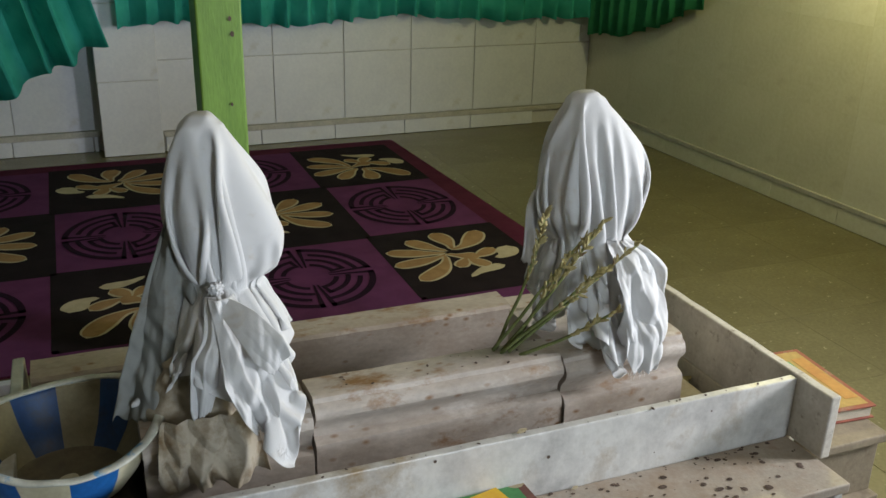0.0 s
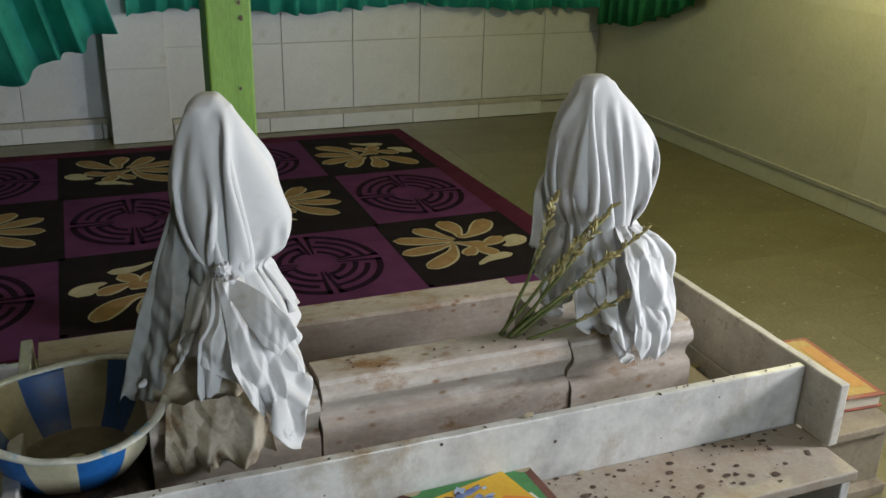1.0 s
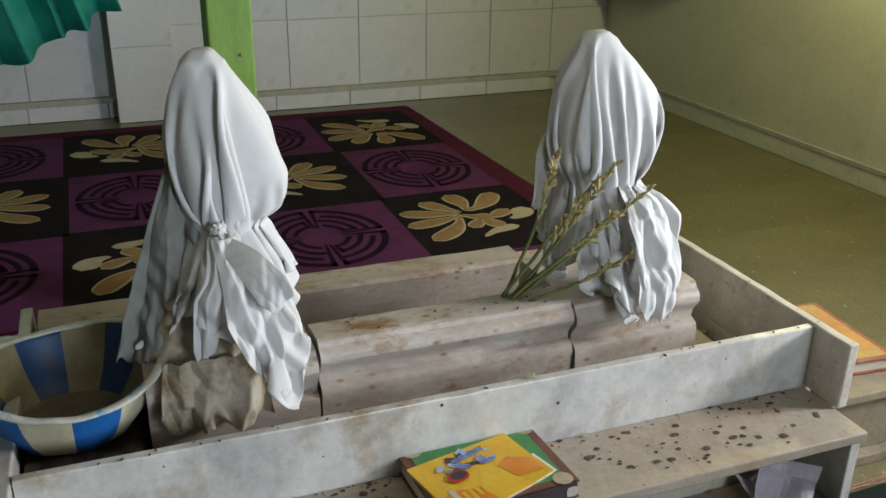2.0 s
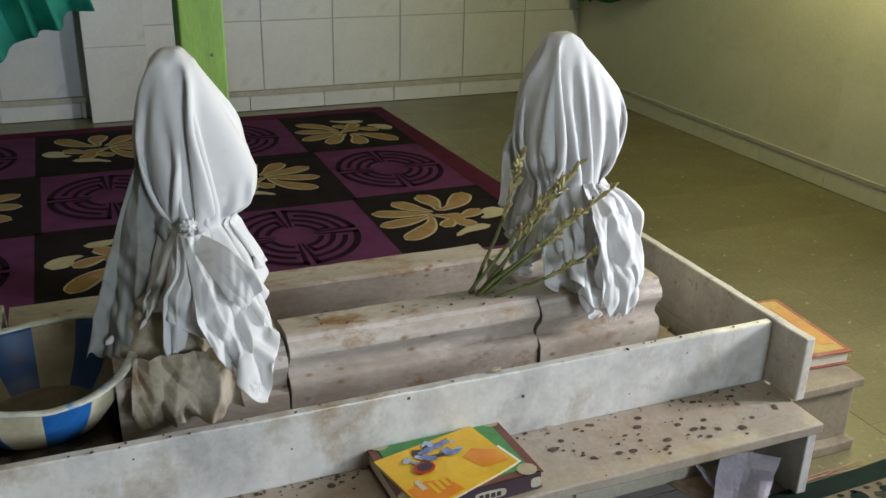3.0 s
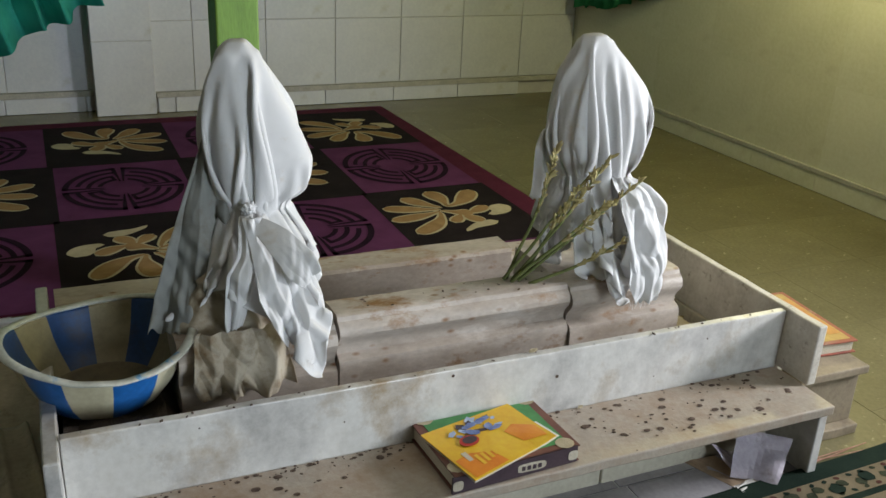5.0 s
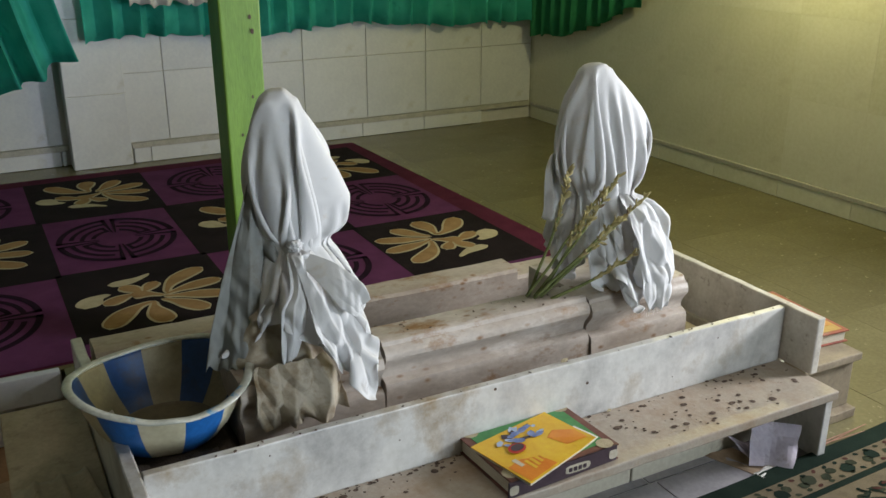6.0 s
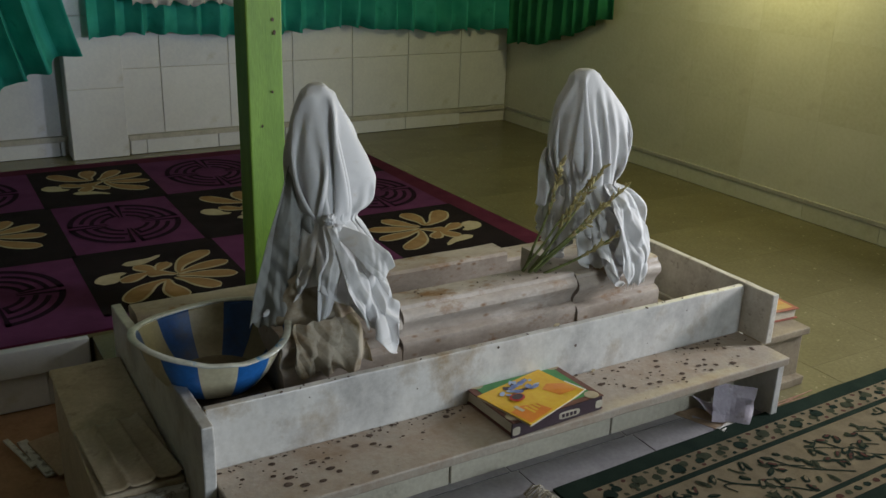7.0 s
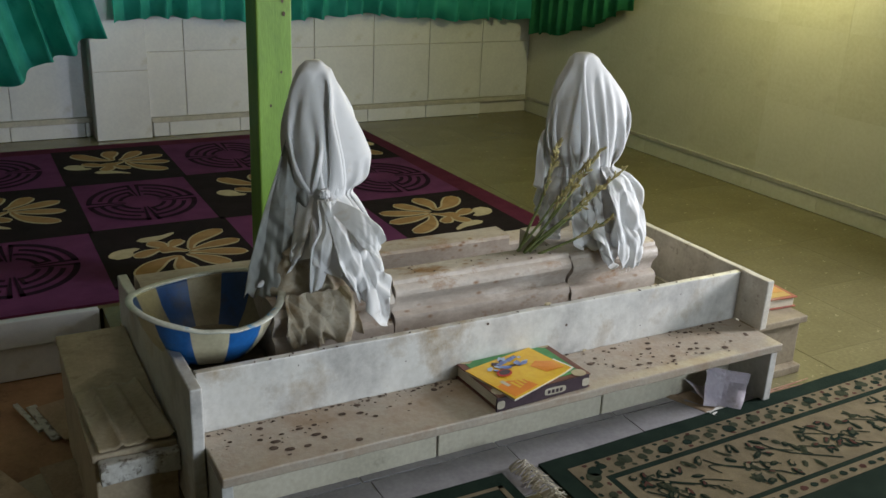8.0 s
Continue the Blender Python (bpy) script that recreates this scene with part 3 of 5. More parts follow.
def medallion(x0, x1, y0, y1):
    """A round fret of four mazes about a plain middle."""
    bm = bmesh.new()
    cx, cy, rx, ry = (x0 + x1) / 2, (y0 + y1) / 2, 0.262, 0.305

    def band(r0, r1, a0, a1):
        m = max(1, int(abs(a1 - a0) / 0.1))
        for k in range(m):
            p, q = a0 + (a1 - a0) * k / m, a0 + (a1 - a0) * (k + 1) / m
            flat(bm, [(cx + rx * r * math.cos(a), cy + ry * r * math.sin(a)) for r, a in ((r0, p), (r1, p), (r1, q), (r0, q))], 0.0122)

    for s in range(4):
        a = s * math.pi / 2
        band(0.9, 1.0, a + 0.05, a + math.pi / 2 - 0.05)
        band(0.72, 0.8, a + 0.13, a + 1.25)
        band(0.54, 0.62, a + 0.36, a + 1.42)
        band(0.36, 0.44, a + 0.18, a + 1.20)
        for b0, b1, r0, r1 in ((0.05, 0.13, 0.3, 1.0), (1.44, 1.52, 0.3, 1.0), (0.26, 0.36, 0.54, 0.62), (1.2, 1.3, 0.36, 0.44), (1.25, 1.33, 0.72, 0.8), (0.2, 0.33, 0.44, 0.62)):
            band(r0, r1, a + b0, a + b1)
    return bm


for r in range(4):
    for c in range(6):
        x1, x0 = RUG_X[c], RUG_X[c + 1]
        y0, y1 = RUG_Y[r], RUG_Y[r + 1]
        dark = (r + c) % 2 == 1
        g = 0.012 if dark else -0.0
        bm = bmesh.new()
        ny = 6
        for k in range(ny):
            ya, yb = y0 - g + (y1 - y0 + 2 * g) * k / ny, y0 - g + (y1 - y0 + 2 * g) * (k + 1) / ny
            flat(bm, [(x0 - g, ya), (x1 + g, ya), (x1 + g, yb), (x0 - g, yb)], 0.0112 if dark else 0.0106)
        part("square", bm, M_black if dark and r else M_purple, rug, "black square" if dark and r else "purple square")
        if r == 0:
            continue
        if dark:
            fx, fy = (c != 0, (c != 0 and r == 1) or (c == 0 and r == 3))
            part("flower_motif", flower(x0, x1, y0, y1, fx, fy, r * 9 + c), [M_cream, M_tan], rug, "tan flower outlined in cream")
        else:
            part("medallion", medallion(x0, x1, y0, y1), M_dpurple, rug, "round dark fretwork medallion")


# ---- the tomb ----
tomb = thing("marble_tomb", (0, 0, 0), "low white marble tomb enclosure with stone kerbs and stained shelf", "tomb")
part("front_slab", slab((-1.755, 0.0, 0.19), (0.0, 0.022, 0.378), 0.003), M_marble, tomb, "white marble upright slab with brown stains")
part("side_slab", slab((0.002, -0.112, 0.216), (0.03, 0.9, 0.384), 0.004), M_edge, tomb, "white marble side slab")
bm = slab((-1.787, -0.072, -0.24), (-1.757, 0.92, 0.376), 0.004)
for v in bm.verts:
    if v.co.z > 0.3:
        v.co.z -= 0.085 * smoothstep(0.0, 0.92, v.co.y)
part("side_slab", bm, M_marble, tomb, "white marble side slab, dropping to the back")
part("shelf", slab((-1.755, -0.212, 0.189), (0.0, 0.0, 0.216), 0.004), M_shelf, tomb, "marble shelf with brown stains and dark round spots")
part("leg", slab((-0.03, -0.2, 0.0), (-0.003, -0.004, 0.188), 0.003), M_marble, tomb)
part("leg", slab((-1.754, -0.2, 0.0), (-1.727, -0.004, 0.188), 0.003), M_marble, tomb)
for x0, x1 in ((-1.725, -1.118), (-1.112, -0.554), (-0.548, -0.032)):
    part("base_block", slab((x0, -0.045, 0.0), (x1, 0.03, 0.186), 0.003), M_riser, tomb, "beige base block")
part("side_slab", slab((0.004, 0.0, 0.0), (0.028, 0.9, 0.21), 0.003), M_riser, tomb)
part("back_wall", slab((-1.755, 0.9, -0.0), (0.0, 0.93, 0.2), 0.003), M_riser, tomb)

PROFILE = [(0.262, 0.458), (0.215, 0.462), (0.178, 0.463), (0.170, 0.459), (0.166, 0.449), (0.156, 0.443), (0.149, 0.432), (0.148, 0.42), (0.153, 0.409), (0.163, 0.397),
           (0.171, 0.384), (0.173, 0.372), (0.172, 0.366), (0.158, 0.362), (0.150, 0.356), (0.146, 0.346), (0.145, 0.31), (0.144, 0.1), (0.262, 0.1)]
part("kerb_stone", extrude_profile(PROFILE, -1.163, -0.568, 24, 0.0012), M_tomb, tomb, "moulded stone kerb, brown stained", "crisp")
WIDE = [(y if i not in (0, 18) else 0.46, z - 0.004) for i, (y, z) in enumerate(PROFILE)]


def end_stone(x0, x1, z_off):
    return extrude_profile([(y - 0.004, z + z_off) for y, z in WIDE], x0, x1)


part("end_stone", end_stone(-1.512, -1.169, -0.012), M_tomb, tomb, "moulded end stone under the wrapped marker", "crisp")
bm = end_stone(-0.562, -0.215, -0.006)
for v in bm.verts:
    v.co.y += 0.05 * (v.co.x + 0.562)
part("end_stone", bm, M_tomb, tomb, "moulded end stone under the wrapped marker", "crisp")
BACK = [(0.885, 0.29), (0.87, 0.302), (0.79, 0.304), (0.772, 0.3), (0.764, 0.29), (0.763, 0.1), (0.885, 0.1)]
part("kerb_stone", extrude_profile(BACK, -1.16, -0.40), M_tomb, tomb, "pale back kerb with rounded end", "crisp")
part("kerb_stone", extrude_profile(BACK, -1.74, -1.168), M_tomb, tomb, "pale back kerb", "crisp")
part("kerb_stone", extrude_profile([(y + 0.01, z - 0.03) for y, z in BACK], -0.394, -0.01), M_tomb, tomb, "dark back kerb", "crisp")
bm = slab((-0.215, 0.165, 0.1), (-0.125, 0.6, 0.262), 0.004)
part("foot_slab", bm, M_shelf, tomb, "pale slab at the foot of the end stone")
bm = bmesh.new()
bmesh.ops.create_grid(bm, x_segments=60, y_segments=30, size=0.5)
for v in bm.verts:
    v.co = Vector((-0.878 + v.co.x * 1.74, 0.46 + v.co.y * 0.86, 0.0))
    v.co.z = 0.15 + 0.162 * smoothstep(-1.46, -1.54, v.co.x) * (1 - smoothstep(0.5, 0.7, v.co.y)) + 0.02 * noise.noise(v.co * 6) + 0.008 * noise.noise(v.co * 30)
part("earth_fill", bm, M_soil, tomb, "dark earth inside the kerb", kind="stuff")

# round wax spots and droppings on the shelf and slab
rnd = random.Random(5)
bm = bmesh.new()
SPOTS = [(-1.498, -0.121, 0.009), (-1.484, -0.141, 0.008), (-1.534, -0.16, 0.009), (-1.36, -0.07, 0.008), (-1.33, -0.1, 0.008), (-1.63, -0.09, 0.007)]
for k in range(46):
    x = rnd.choice((rnd.uniform(-0.72, -0.03), rnd.uniform(-0.6, -0.1), rnd.uniform(-1.7, -1.1)))
    SPOTS.append((x, rnd.uniform(-0.19, -0.02), rnd.choice((0.005, 0.006, 0.008, 0.0095))))
for k in range(90):
    x0, y0, r0 = SPOTS[rnd.randrange(6, 46)]
    SPOTS.append((min(-0.015, x0 + rnd.gauss(0, 0.05)), max(-0.205, min(-0.006, y0 + rnd.gauss(0, 0.03))), rnd.choice((0.0015, 0.002, 0.003, 0.004))))
for k in range(90):
    SPOTS.append((rnd.uniform(-1.74, -0.02), -0.006 - abs(rnd.gauss(0, 0.012)), rnd.choice((0.002, 0.003, 0.005))))
for x, y, r in SPOTS:
    a0 = rnd.uniform(0, 6)
    ax, ay = r * rnd.uniform(0.9, 1.4), r * rnd.uniform(0.7, 1.0)
    pts = []
    for k in range(10):
        a = a0 + 2 * math.pi * k / 10
        w = 1 + 0.25 * noise.noise((x * 50 + math.cos(a), y * 50 + math.sin(a), 1))
        pts.append(bm.verts.new((x + ax * w * math.cos(a), y + ay * w * math.sin(a), 0.2172)))
    top = bm.verts.new((x, y, 0.2177))
    for k in range(10):
        bm.faces.new((pts[k], pts[(k + 1) % 10], top))
part("wax_spatter", bm, M_dot, tomb, "dark round wax spots on the shelf", kind="stuff")
bm = bmesh.new()
for k in range(95):
    x = rnd.uniform(-1.74, -0.02)
    c = rnd.random()
    if c < 0.45:
        p = Vector((x, -0.005 - abs(rnd.gauss(0, 0.035)), 0.2195))
    elif c < 0.75:
        p = Vector((x, rnd.uniform(0.001, 0.02), 0.3795))
    else:
        p = Vector((rnd.uniform(-1.15, -0.58), rnd.uniform(0.17, 0.26), 0.4635))
    s = rnd.uniform(0.001, 0.0035)
    m4 = Matrix.Translation(p) @ Euler((rnd.uniform(-.3, .3), rnd.uniform(-.3, .3), rnd.uniform(0, 6))).to_matrix().to_4x4() @ Matrix.Diagonal((s * rnd.uniform(1, 2.2), s, s * 0.5, 1))
    bmesh.ops.create_icosphere(bm, subdivisions=1, radius=1, matrix=m4)
part("grit", bm, M_dot, tomb, "dry crumbs and grit along the slab", kind="stuff")
bm = bmesh.new()
for x, z, r in ((-0.681, 0.313, 0.0045), (-0.4, 0.26, 0.002), (-0.95, 0.365, 0.004), (-1.2, 0.3, 0.002), (-0.25, 0.34, 0.0025), (-1.5, 0.35, 0.002)):
    bm.faces.new([bm.verts.new((x + r * math.cos(a), -0.0025, z + r * math.sin(a))) for a in (-k * math.pi / 4 for k in range(8))])
part("chip_marks", bm, M_dot, tomb, "small dark marks on the slab", kind="stuff")


# ---- wrapped grave markers ----
def crease(p, seed):
    """Crumpled-cloth relief: flat facets that meet in straight, sharp creases."""
    q = p * 20 + Vector((seed * 3.1, seed * 1.7, 0))
    w = noise.noise_vector(q * 0.45) * 0.55
    h = 1.1 * noise.noise(q * 0.28 + w * 0.4)
    for k, (dx, dy, dz, f) in enumerate(((1.0, 0.3, 0.35, 0.42), (0.8, -0.2, -0.7, 0.55), (0.35, 0.4, 0.9, 0.5), (0.9, 0.2, 0.75, 1.05), (1.0, -0.3, -0.25, 1.3))):
        u = (dx * (q.x + w.x) + dy * (q.y + w.y) + dz * (q.z + w.z)) * f + 0.37 * k + seed
        fold = 4 * abs(u - math.floor(u + 0.5)) - 1
        on = smoothstep(-0.25, 0.3, noise.noise(q * 0.4 + Vector((k * 5.3, k * 2.1, seed))))
        h += fold * on * (0.75, 0.65, 0.55, 0.3, 0.22)[k]
    return h


def wrapped(rows, cy, n=170, m=120, folds=(), square=2.4, seed=0, crumple=0.006):
    """Cloth pulled over an upright stone. rows: z, cx, left, right, front, back.
    folds: (angle at the top, angle at the foot, half width, depth, z_top, z_low), sharp-backed pleats."""
    bm = bmesh.new()
    z_top, z_low = rows[0][0], rows[-1][0]
    grid = []
    for j in range(m + 1):
        z = z_top + (z_low - z_top) * (j / m) ** 1.1
        cx, l, r, f, b = between(rows, z)
        ring = []
        for i in range(n):
            a = 2 * math.pi * i / n
            c, s = math.cos(a), math.sin(a)
            k = (abs(c) ** square + abs(s) ** square) ** (-1 / square)
            d = 0.0
            for a0, a1, wid, dep, zt, zl in folds:
                if zl - 0.05 <= z <= zt + 0.02:
                    t = (zt - z) / (zt - zl)
                    ang = math.radians(a0 + (a1 - a0) * t)
                    da = abs((a - ang + math.pi) % (2 * math.pi) - math.pi)
                    x = max(0.0, 1 - da / math.radians(wid * 0.75))
                    d += dep * x * smoothstep(-0.05, 0.25, t) * (1 - smoothstep(0.85, 1.2, t))
            rx, ry = (r if c > 0 else l), (b if s > 0 else f)
            p = Vector((cx + rx * k * c, cy + ry * k * s, z))
            d += crumple * crease(Vector((p.x, p.y, p.z * 0.7)), seed) * smoothstep(0, 0.12, j / m)
            ring.append(bm.verts.new(p + Vector((c, s, 0)) * d))
        grid.append(ring)
    for a, b in zip(grid, grid[1:]):
        for i in range(n):
            bm.faces.new((a[i], b[i], b[(i + 1) % n], a[(i + 1) % n]))
    bm.faces.new(grid[0])
    return bm


def tail(line, side, folds=1.0, depth=0.02, seed=0, m=64, n=64, ragged=0.012, crumple=0.012, fine=1.0):
    """A hanging piece of cloth. line: (x, y, z, half width left, half width right) from knot to hem."""
    bm = bmesh.new()
    side = Vector(side).normalized()
    out = Vector((side.y, -side.x, 0)).normalized()
    grid = []
    for j in range(m + 1):
        t = j / m * (len(line) - 1)
        i0 = min(int(t), len(line) - 2)
        f = t - i0
        p0, p1 = line[max(i0 - 1, 0)], line[i0]
        p2, p3 = line[i0 + 1], line[min(i0 + 2, len(line) - 1)]
        val = [0.5 * (2 * b + (c - a) * f + (2 * a - 5 * b + 4 * c - d) * f * f + (3 * b - a - 3 * c + d) * f ** 3) for a, b, c, d in zip(p0, p1, p2, p3)]
        lin = [b + (c - b) * f for b, c in zip(p1, p2)]
        c0, wl, wr = Vector(val[:3]), max(0.003, lin[3]), max(0.003, lin[4])
        row = []
        for i in range(n + 1):
            v = i / n * 2 - 1
            w = wl if v < 0 else wr
            ph = v * folds * 1.5 + seed + 0.5 * math.sin(j / m * 2.5 + seed)
            ph += 0.9 * noise.noise((v * 1.4 + seed, j / m * 1.6, 3.3))
            tri = 2 * abs((ph / 2) % 1 - 0.5)
            fold = depth * (0.35 + 0.65 * j / m) * (tri * 2 - 1)
            p = c0 + side * (w * v)
            p += out * (fold + crumple * crease(Vector((p.x * 1.3, p.y, p.z * 0.8)) * fine, seed) - 0.06 * w * v * v)
            p.z += ragged * noise.noise((v * 6, seed, 2)) * (j / m) ** 3
            row.append(bm.verts.new(p))
        grid.append(row)
    for a, b in zip(grid, grid[1:]):
        for i in range(n):
            bm.faces.new((a[i], a[i + 1], b[i + 1], b[i]))
    return bm


def draped(rows, cy, turn, us, vs, tie, step=0.0112, frames=210, seed=1, square=2.8, lean=(0.0, 0.0)):
    """A cotton sheet let fall over an upright stone and tied round with a cord: cloth solved by distance constraints.
    rows: z, cx, left, right, front, back of the stone, falling. us, vs: the sheet's reach from the crown. tie: z, radius, settling offset."""
    rows = np.array(rows, float)[::-1]
    z_top = rows[-1, 0]
    nu, nv = int((us[1] - us[0]) / step) + 1, int((vs[1] - vs[0]) / step) + 1
    u, v = np.meshgrid(np.linspace(us[0], us[1], nu), np.linspace(vs[0], vs[1], nv), indexing="ij")
    c, s = math.cos(math.radians(turn)), math.sin(math.radians(turn))
    cx0 = rows[-1, 1]
    rng = np.random.default_rng(seed)
    p = np.stack([cx0 + lean[0] + c * u - s * v, cy + lean[1] + s * u + c * v, np.full(u.shape, z_top + 0.012)], -1)
    p[..., 2] += rng.normal(0, 0.0012, u.shape)
    bow = np.sin(5.0 * u + seed) * np.sin(6.0 * v + 2 * seed)
    p[..., 2] += 0.006 * bow
    last = p.copy()
    du, dv = (us[1] - us[0]) / (nu - 1), (vs[1] - vs[0]) / (nv - 1)
    links = []
    held = np.hypot(u, v) < 0.03
    crown = p[held]
    top = crown.mean(0)
    reach = np.hypot(u, v) + 1e-6

    def link(di, dj, stiff):
        rest = math.hypot(di * du, dj * dv)
        j0, j1 = max(0, -dj), nv - max(0, dj)
        for off in range(2 * max(di, abs(dj) if not di else 0)):
            if di:
                a = (slice(off, nu - di, 2 * di), slice(j0, j1))
                b = (slice(off + di, nu, 2 * di), slice(j0 + dj, j1 + dj))
            else:
                a = (slice(0, nu), slice(off, nv - dj, 2 * dj))
                b = (slice(0, nu), slice(off + dj, nv, 2 * dj))
            links.append((a, b, rest, stiff))

    for di, dj, stiff in ((1, 0, 1.0), (0, 1, 1.0), (1, 1, 0.55), (1, -1, 0.55), (2, 0, 0.09), (0, 2, 0.09)):
        link(di, dj, stiff)
    dt, g = 0.009, -3.2
    for f in range(frames):
        vel = (p - last) * 0.975
        last = p.copy()
        p = p + vel
        p[..., 2] += g * dt * dt
        cord = max(tie[1], 0.34 - 0.0045 * max(0, f - 80)) if f > 80 else 9.0
        for it in range(10):
            for a, b, rest, stiff in links:
                d = p[b] - p[a]
                ln = np.sqrt(np.einsum("ijk,ijk->ij", d, d)) + 1e-9
                d *= (0.5 * stiff * (1 - rest / ln))[..., None]
                p[a] += d
                p[b] -= d
            d = p - top
            d *= np.minimum(1.0, reach / (np.sqrt(np.einsum("ijk,ijk->ij", d, d)) + 1e-9))[..., None]
            p = top + d
            p[held] = crown
            if it % 2 == 0:
                continue
            # the stone
            z = p[..., 2]
            q = [np.interp(z, rows[:, 0], rows[:, k]) for k in range(1, 6)]
            x, y = p[..., 0] - q[0], p[..., 1] - cy
            rad = np.hypot(x, y) + 1e-9
            ca, sa = x / rad, y / rad
            rx, ry = np.where(ca > 0, q[2], q[1]), np.where(sa > 0, q[4], q[3])
            edge = (np.abs(ca / rx) ** square + np.abs(sa / ry) ** square) ** (-1 / square) + 0.003
            inside = (rad < edge) & (z < z_top)
            up = inside & (z > z_top - 0.016)
            side = inside & ~up
            p[..., 2] = np.where(up, z_top, z)
            p[..., 0] = np.where(side, q[0] + ca * edge, p[..., 0])
            p[..., 1] = np.where(side, cy + sa * edge, p[..., 1])
            # the cord
            near = np.abs(p[..., 2] - tie[0]) < 0.012
            k = np.where(near & (rad > cord), cord / rad, 1.0)
            p[..., 0] = q[0] + (p[..., 0] - q[0]) * k
            p[..., 1] = cy + (p[..., 1] - cy) * k
            # the end stone below
            low = (p[..., 2] < 0.462) & (p[..., 1] > 0.132)
            out = low & (p[..., 1] < 0.155)
            p[..., 1] = np.where(out, 0.132, p[..., 1])
            p[..., 2] = np.where(low & ~out, 0.462, p[..., 2])
        last = np.where((inside | near)[..., None], p - (p - last) * 0.35, last)
    bm = bmesh.new()
    grid = [[bm.verts.new(w) for w in row] for row in p]
    for a, b in zip(grid, grid[1:]):
        for j in range(len(a) - 1):
            bm.faces.new((a[j], b[j], b[j + 1], a[j + 1]))
    return bm


def cloth(name, bm, mat, parent, label="", fine=0):
    ob = part(name, bm, mat, parent, label, True)
    s = ob.modifiers.new("thickness", "SOLIDIFY")
    s.thickness = 0.0016
    if fine:
        d = ob.modifiers.new("smooth", "SUBSURF")
        d.levels = d.render_levels = fine
    return ob


L = thing("wrapped_marker", (0, 0, 0), "grave marker wrapped in knotted white cotton over soiled cloth", "grave marker", "wrapped grave markers")
# the stone and the bundle under the sheet, falling
STONE_L = [(1.033, -1.330, 0.034, 0.036, 0.03, 0.028), (1.022, -1.332, 0.038, 0.044, 0.035, 0.034), (0.98, -1.328, 0.047, 0.056, 0.046, 0.042), (0.92, -1.322, 0.064, 0.084, 0.058, 0.05),
           (0.86, -1.318, 0.078, 0.112, 0.072, 0.055), (0.80, -1.312, 0.08, 0.13, 0.084, 0.06), (0.745, -1.308, 0.076, 0.115, 0.078, 0.06), (0.69, -1.31, 0.058, 0.07, 0.06, 0.05),
           (0.62, -1.31, 0.085, 0.10, 0.12, 0.07), (0.52, -1.32, 0.12, 0.125, 0.195, 0.08), (0.44, -1.33, 0.14, 0.13, 0.25, 0.09)]
cloth("wrap", draped(STONE_L, 0.335, -27, (-0.42, 0.53), (-0.54, 0.32), (0.70, 0.085), square=4.5), M_white, L, fine=1)
cloth("drape", tail([(-1.385, 0.33, 0.88, 0.012, 0.04), (-1.41, 0.31, 0.76, 0.035, 0.075), (-1.432, 0.28, 0.64, 0.064, 0.09), (-1.45, 0.25, 0.52, 0.092, 0.10), (-1.46, 0.225, 0.44, 0.105, 0.1)], (1, -0.35, 0), 1.6, 0.018, 3.1, ragged=0.04, crumple=0.013), M_sheer, L, "thin greyish side drape")
cloth("tail", tail([(-1.336, 0.222, 0.70, 0.02, 0.03), (-1.31, 0.15, 0.63, 0.04, 0.045), (-1.303, 0.105, 0.565, 0.05, 0.05), (-1.288, 0.085, 0.50, 0.036, 0.04), (-1.282, 0.09, 0.455, 0.014, 0.022)], (1, 0.1, 0), 1.2, 0.014, 8.4, crumple=0.012, fine=1.2), M_white, L, "short bunched white tail")
cloth("tail", tail([(-1.345, 0.225, 0.70, 0.018, 0.012), (-1.352, 0.17, 0.64, 0.026, 0.02), (-1.376, 0.15, 0.60, 0.03, 0.03), (-1.39, 0.15, 0.53, 0.022, 0.03), (-1.395, 0.165, 0.47, 0.012, 0.02)], (1, -0.3, 0.15), 1.2, 0.009, 2.2, crumple=0.007), M_white, L, "short white tail")
cloth("bow", tail([(-1.33, 0.215, 0.69, 0.014, 0.014), (-1.295, 0.15, 0.668, 0.03, 0.03), (-1.262, 0.105, 0.628, 0.038, 0.036), (-1.245, 0.09, 0.595, 0.02, 0.03)], (0.75, 0.2, 0.55), 0.5, 0.004, 7.7, 36, 36, ragged=0.003, crumple=0.006, fine=1.3), M_white, L, "knotted cloth end")
bm = bmesh.new()
bmesh.ops.create_icosphere(bm, subdivisions=4, radius=1)
for v in bm.verts:
    q = v.co.copy()
    v.co = Vector((-1.338 + q.x * 0.016, 0.242 + q.y * 0.014, 0.71 + q.z * 0.012)) + q * 0.014 * (abs(noise.noise(q * 3)) - 0.2)
cloth("knot", bm, M_white, L)
cloth("soiled_cloth", tail([(-1.395, 0.155, 0.47, 0.075, 0.09), (-1.392, 0.125, 0.425, 0.095, 0.11), (-1.395, 0.113, 0.375, 0.095, 0.125), (-1.39, 0.11, 0.342, 0.085, 0.125)], (1, 0.02, 0), 2.0, 0.018, 4.4, 90, 120, crumple=0.015, fine=1.1), M_soiled, L, "brown stained cloth bunched at the foot")
bm = wrapped([(0.6, -1.345, 0.07, 0.09, 0.07, 0.06), (0.5, -1.365, 0.11, 0.11, 0.10, 0.09), (0.448, -1.37, 0.125, 0.11, 0.12, 0.1)], 0.29, 120, 50, seed=7, crumple=0.014)
cloth("soiled_cloth", bm, M_soiled, L, "brown stained cloth under the wrap")

R = thing("wrapped_marker", (0, 0, 0), "grave marker wrapped in white cotton tied at the waist", "grave marker", "wrapped grave markers")
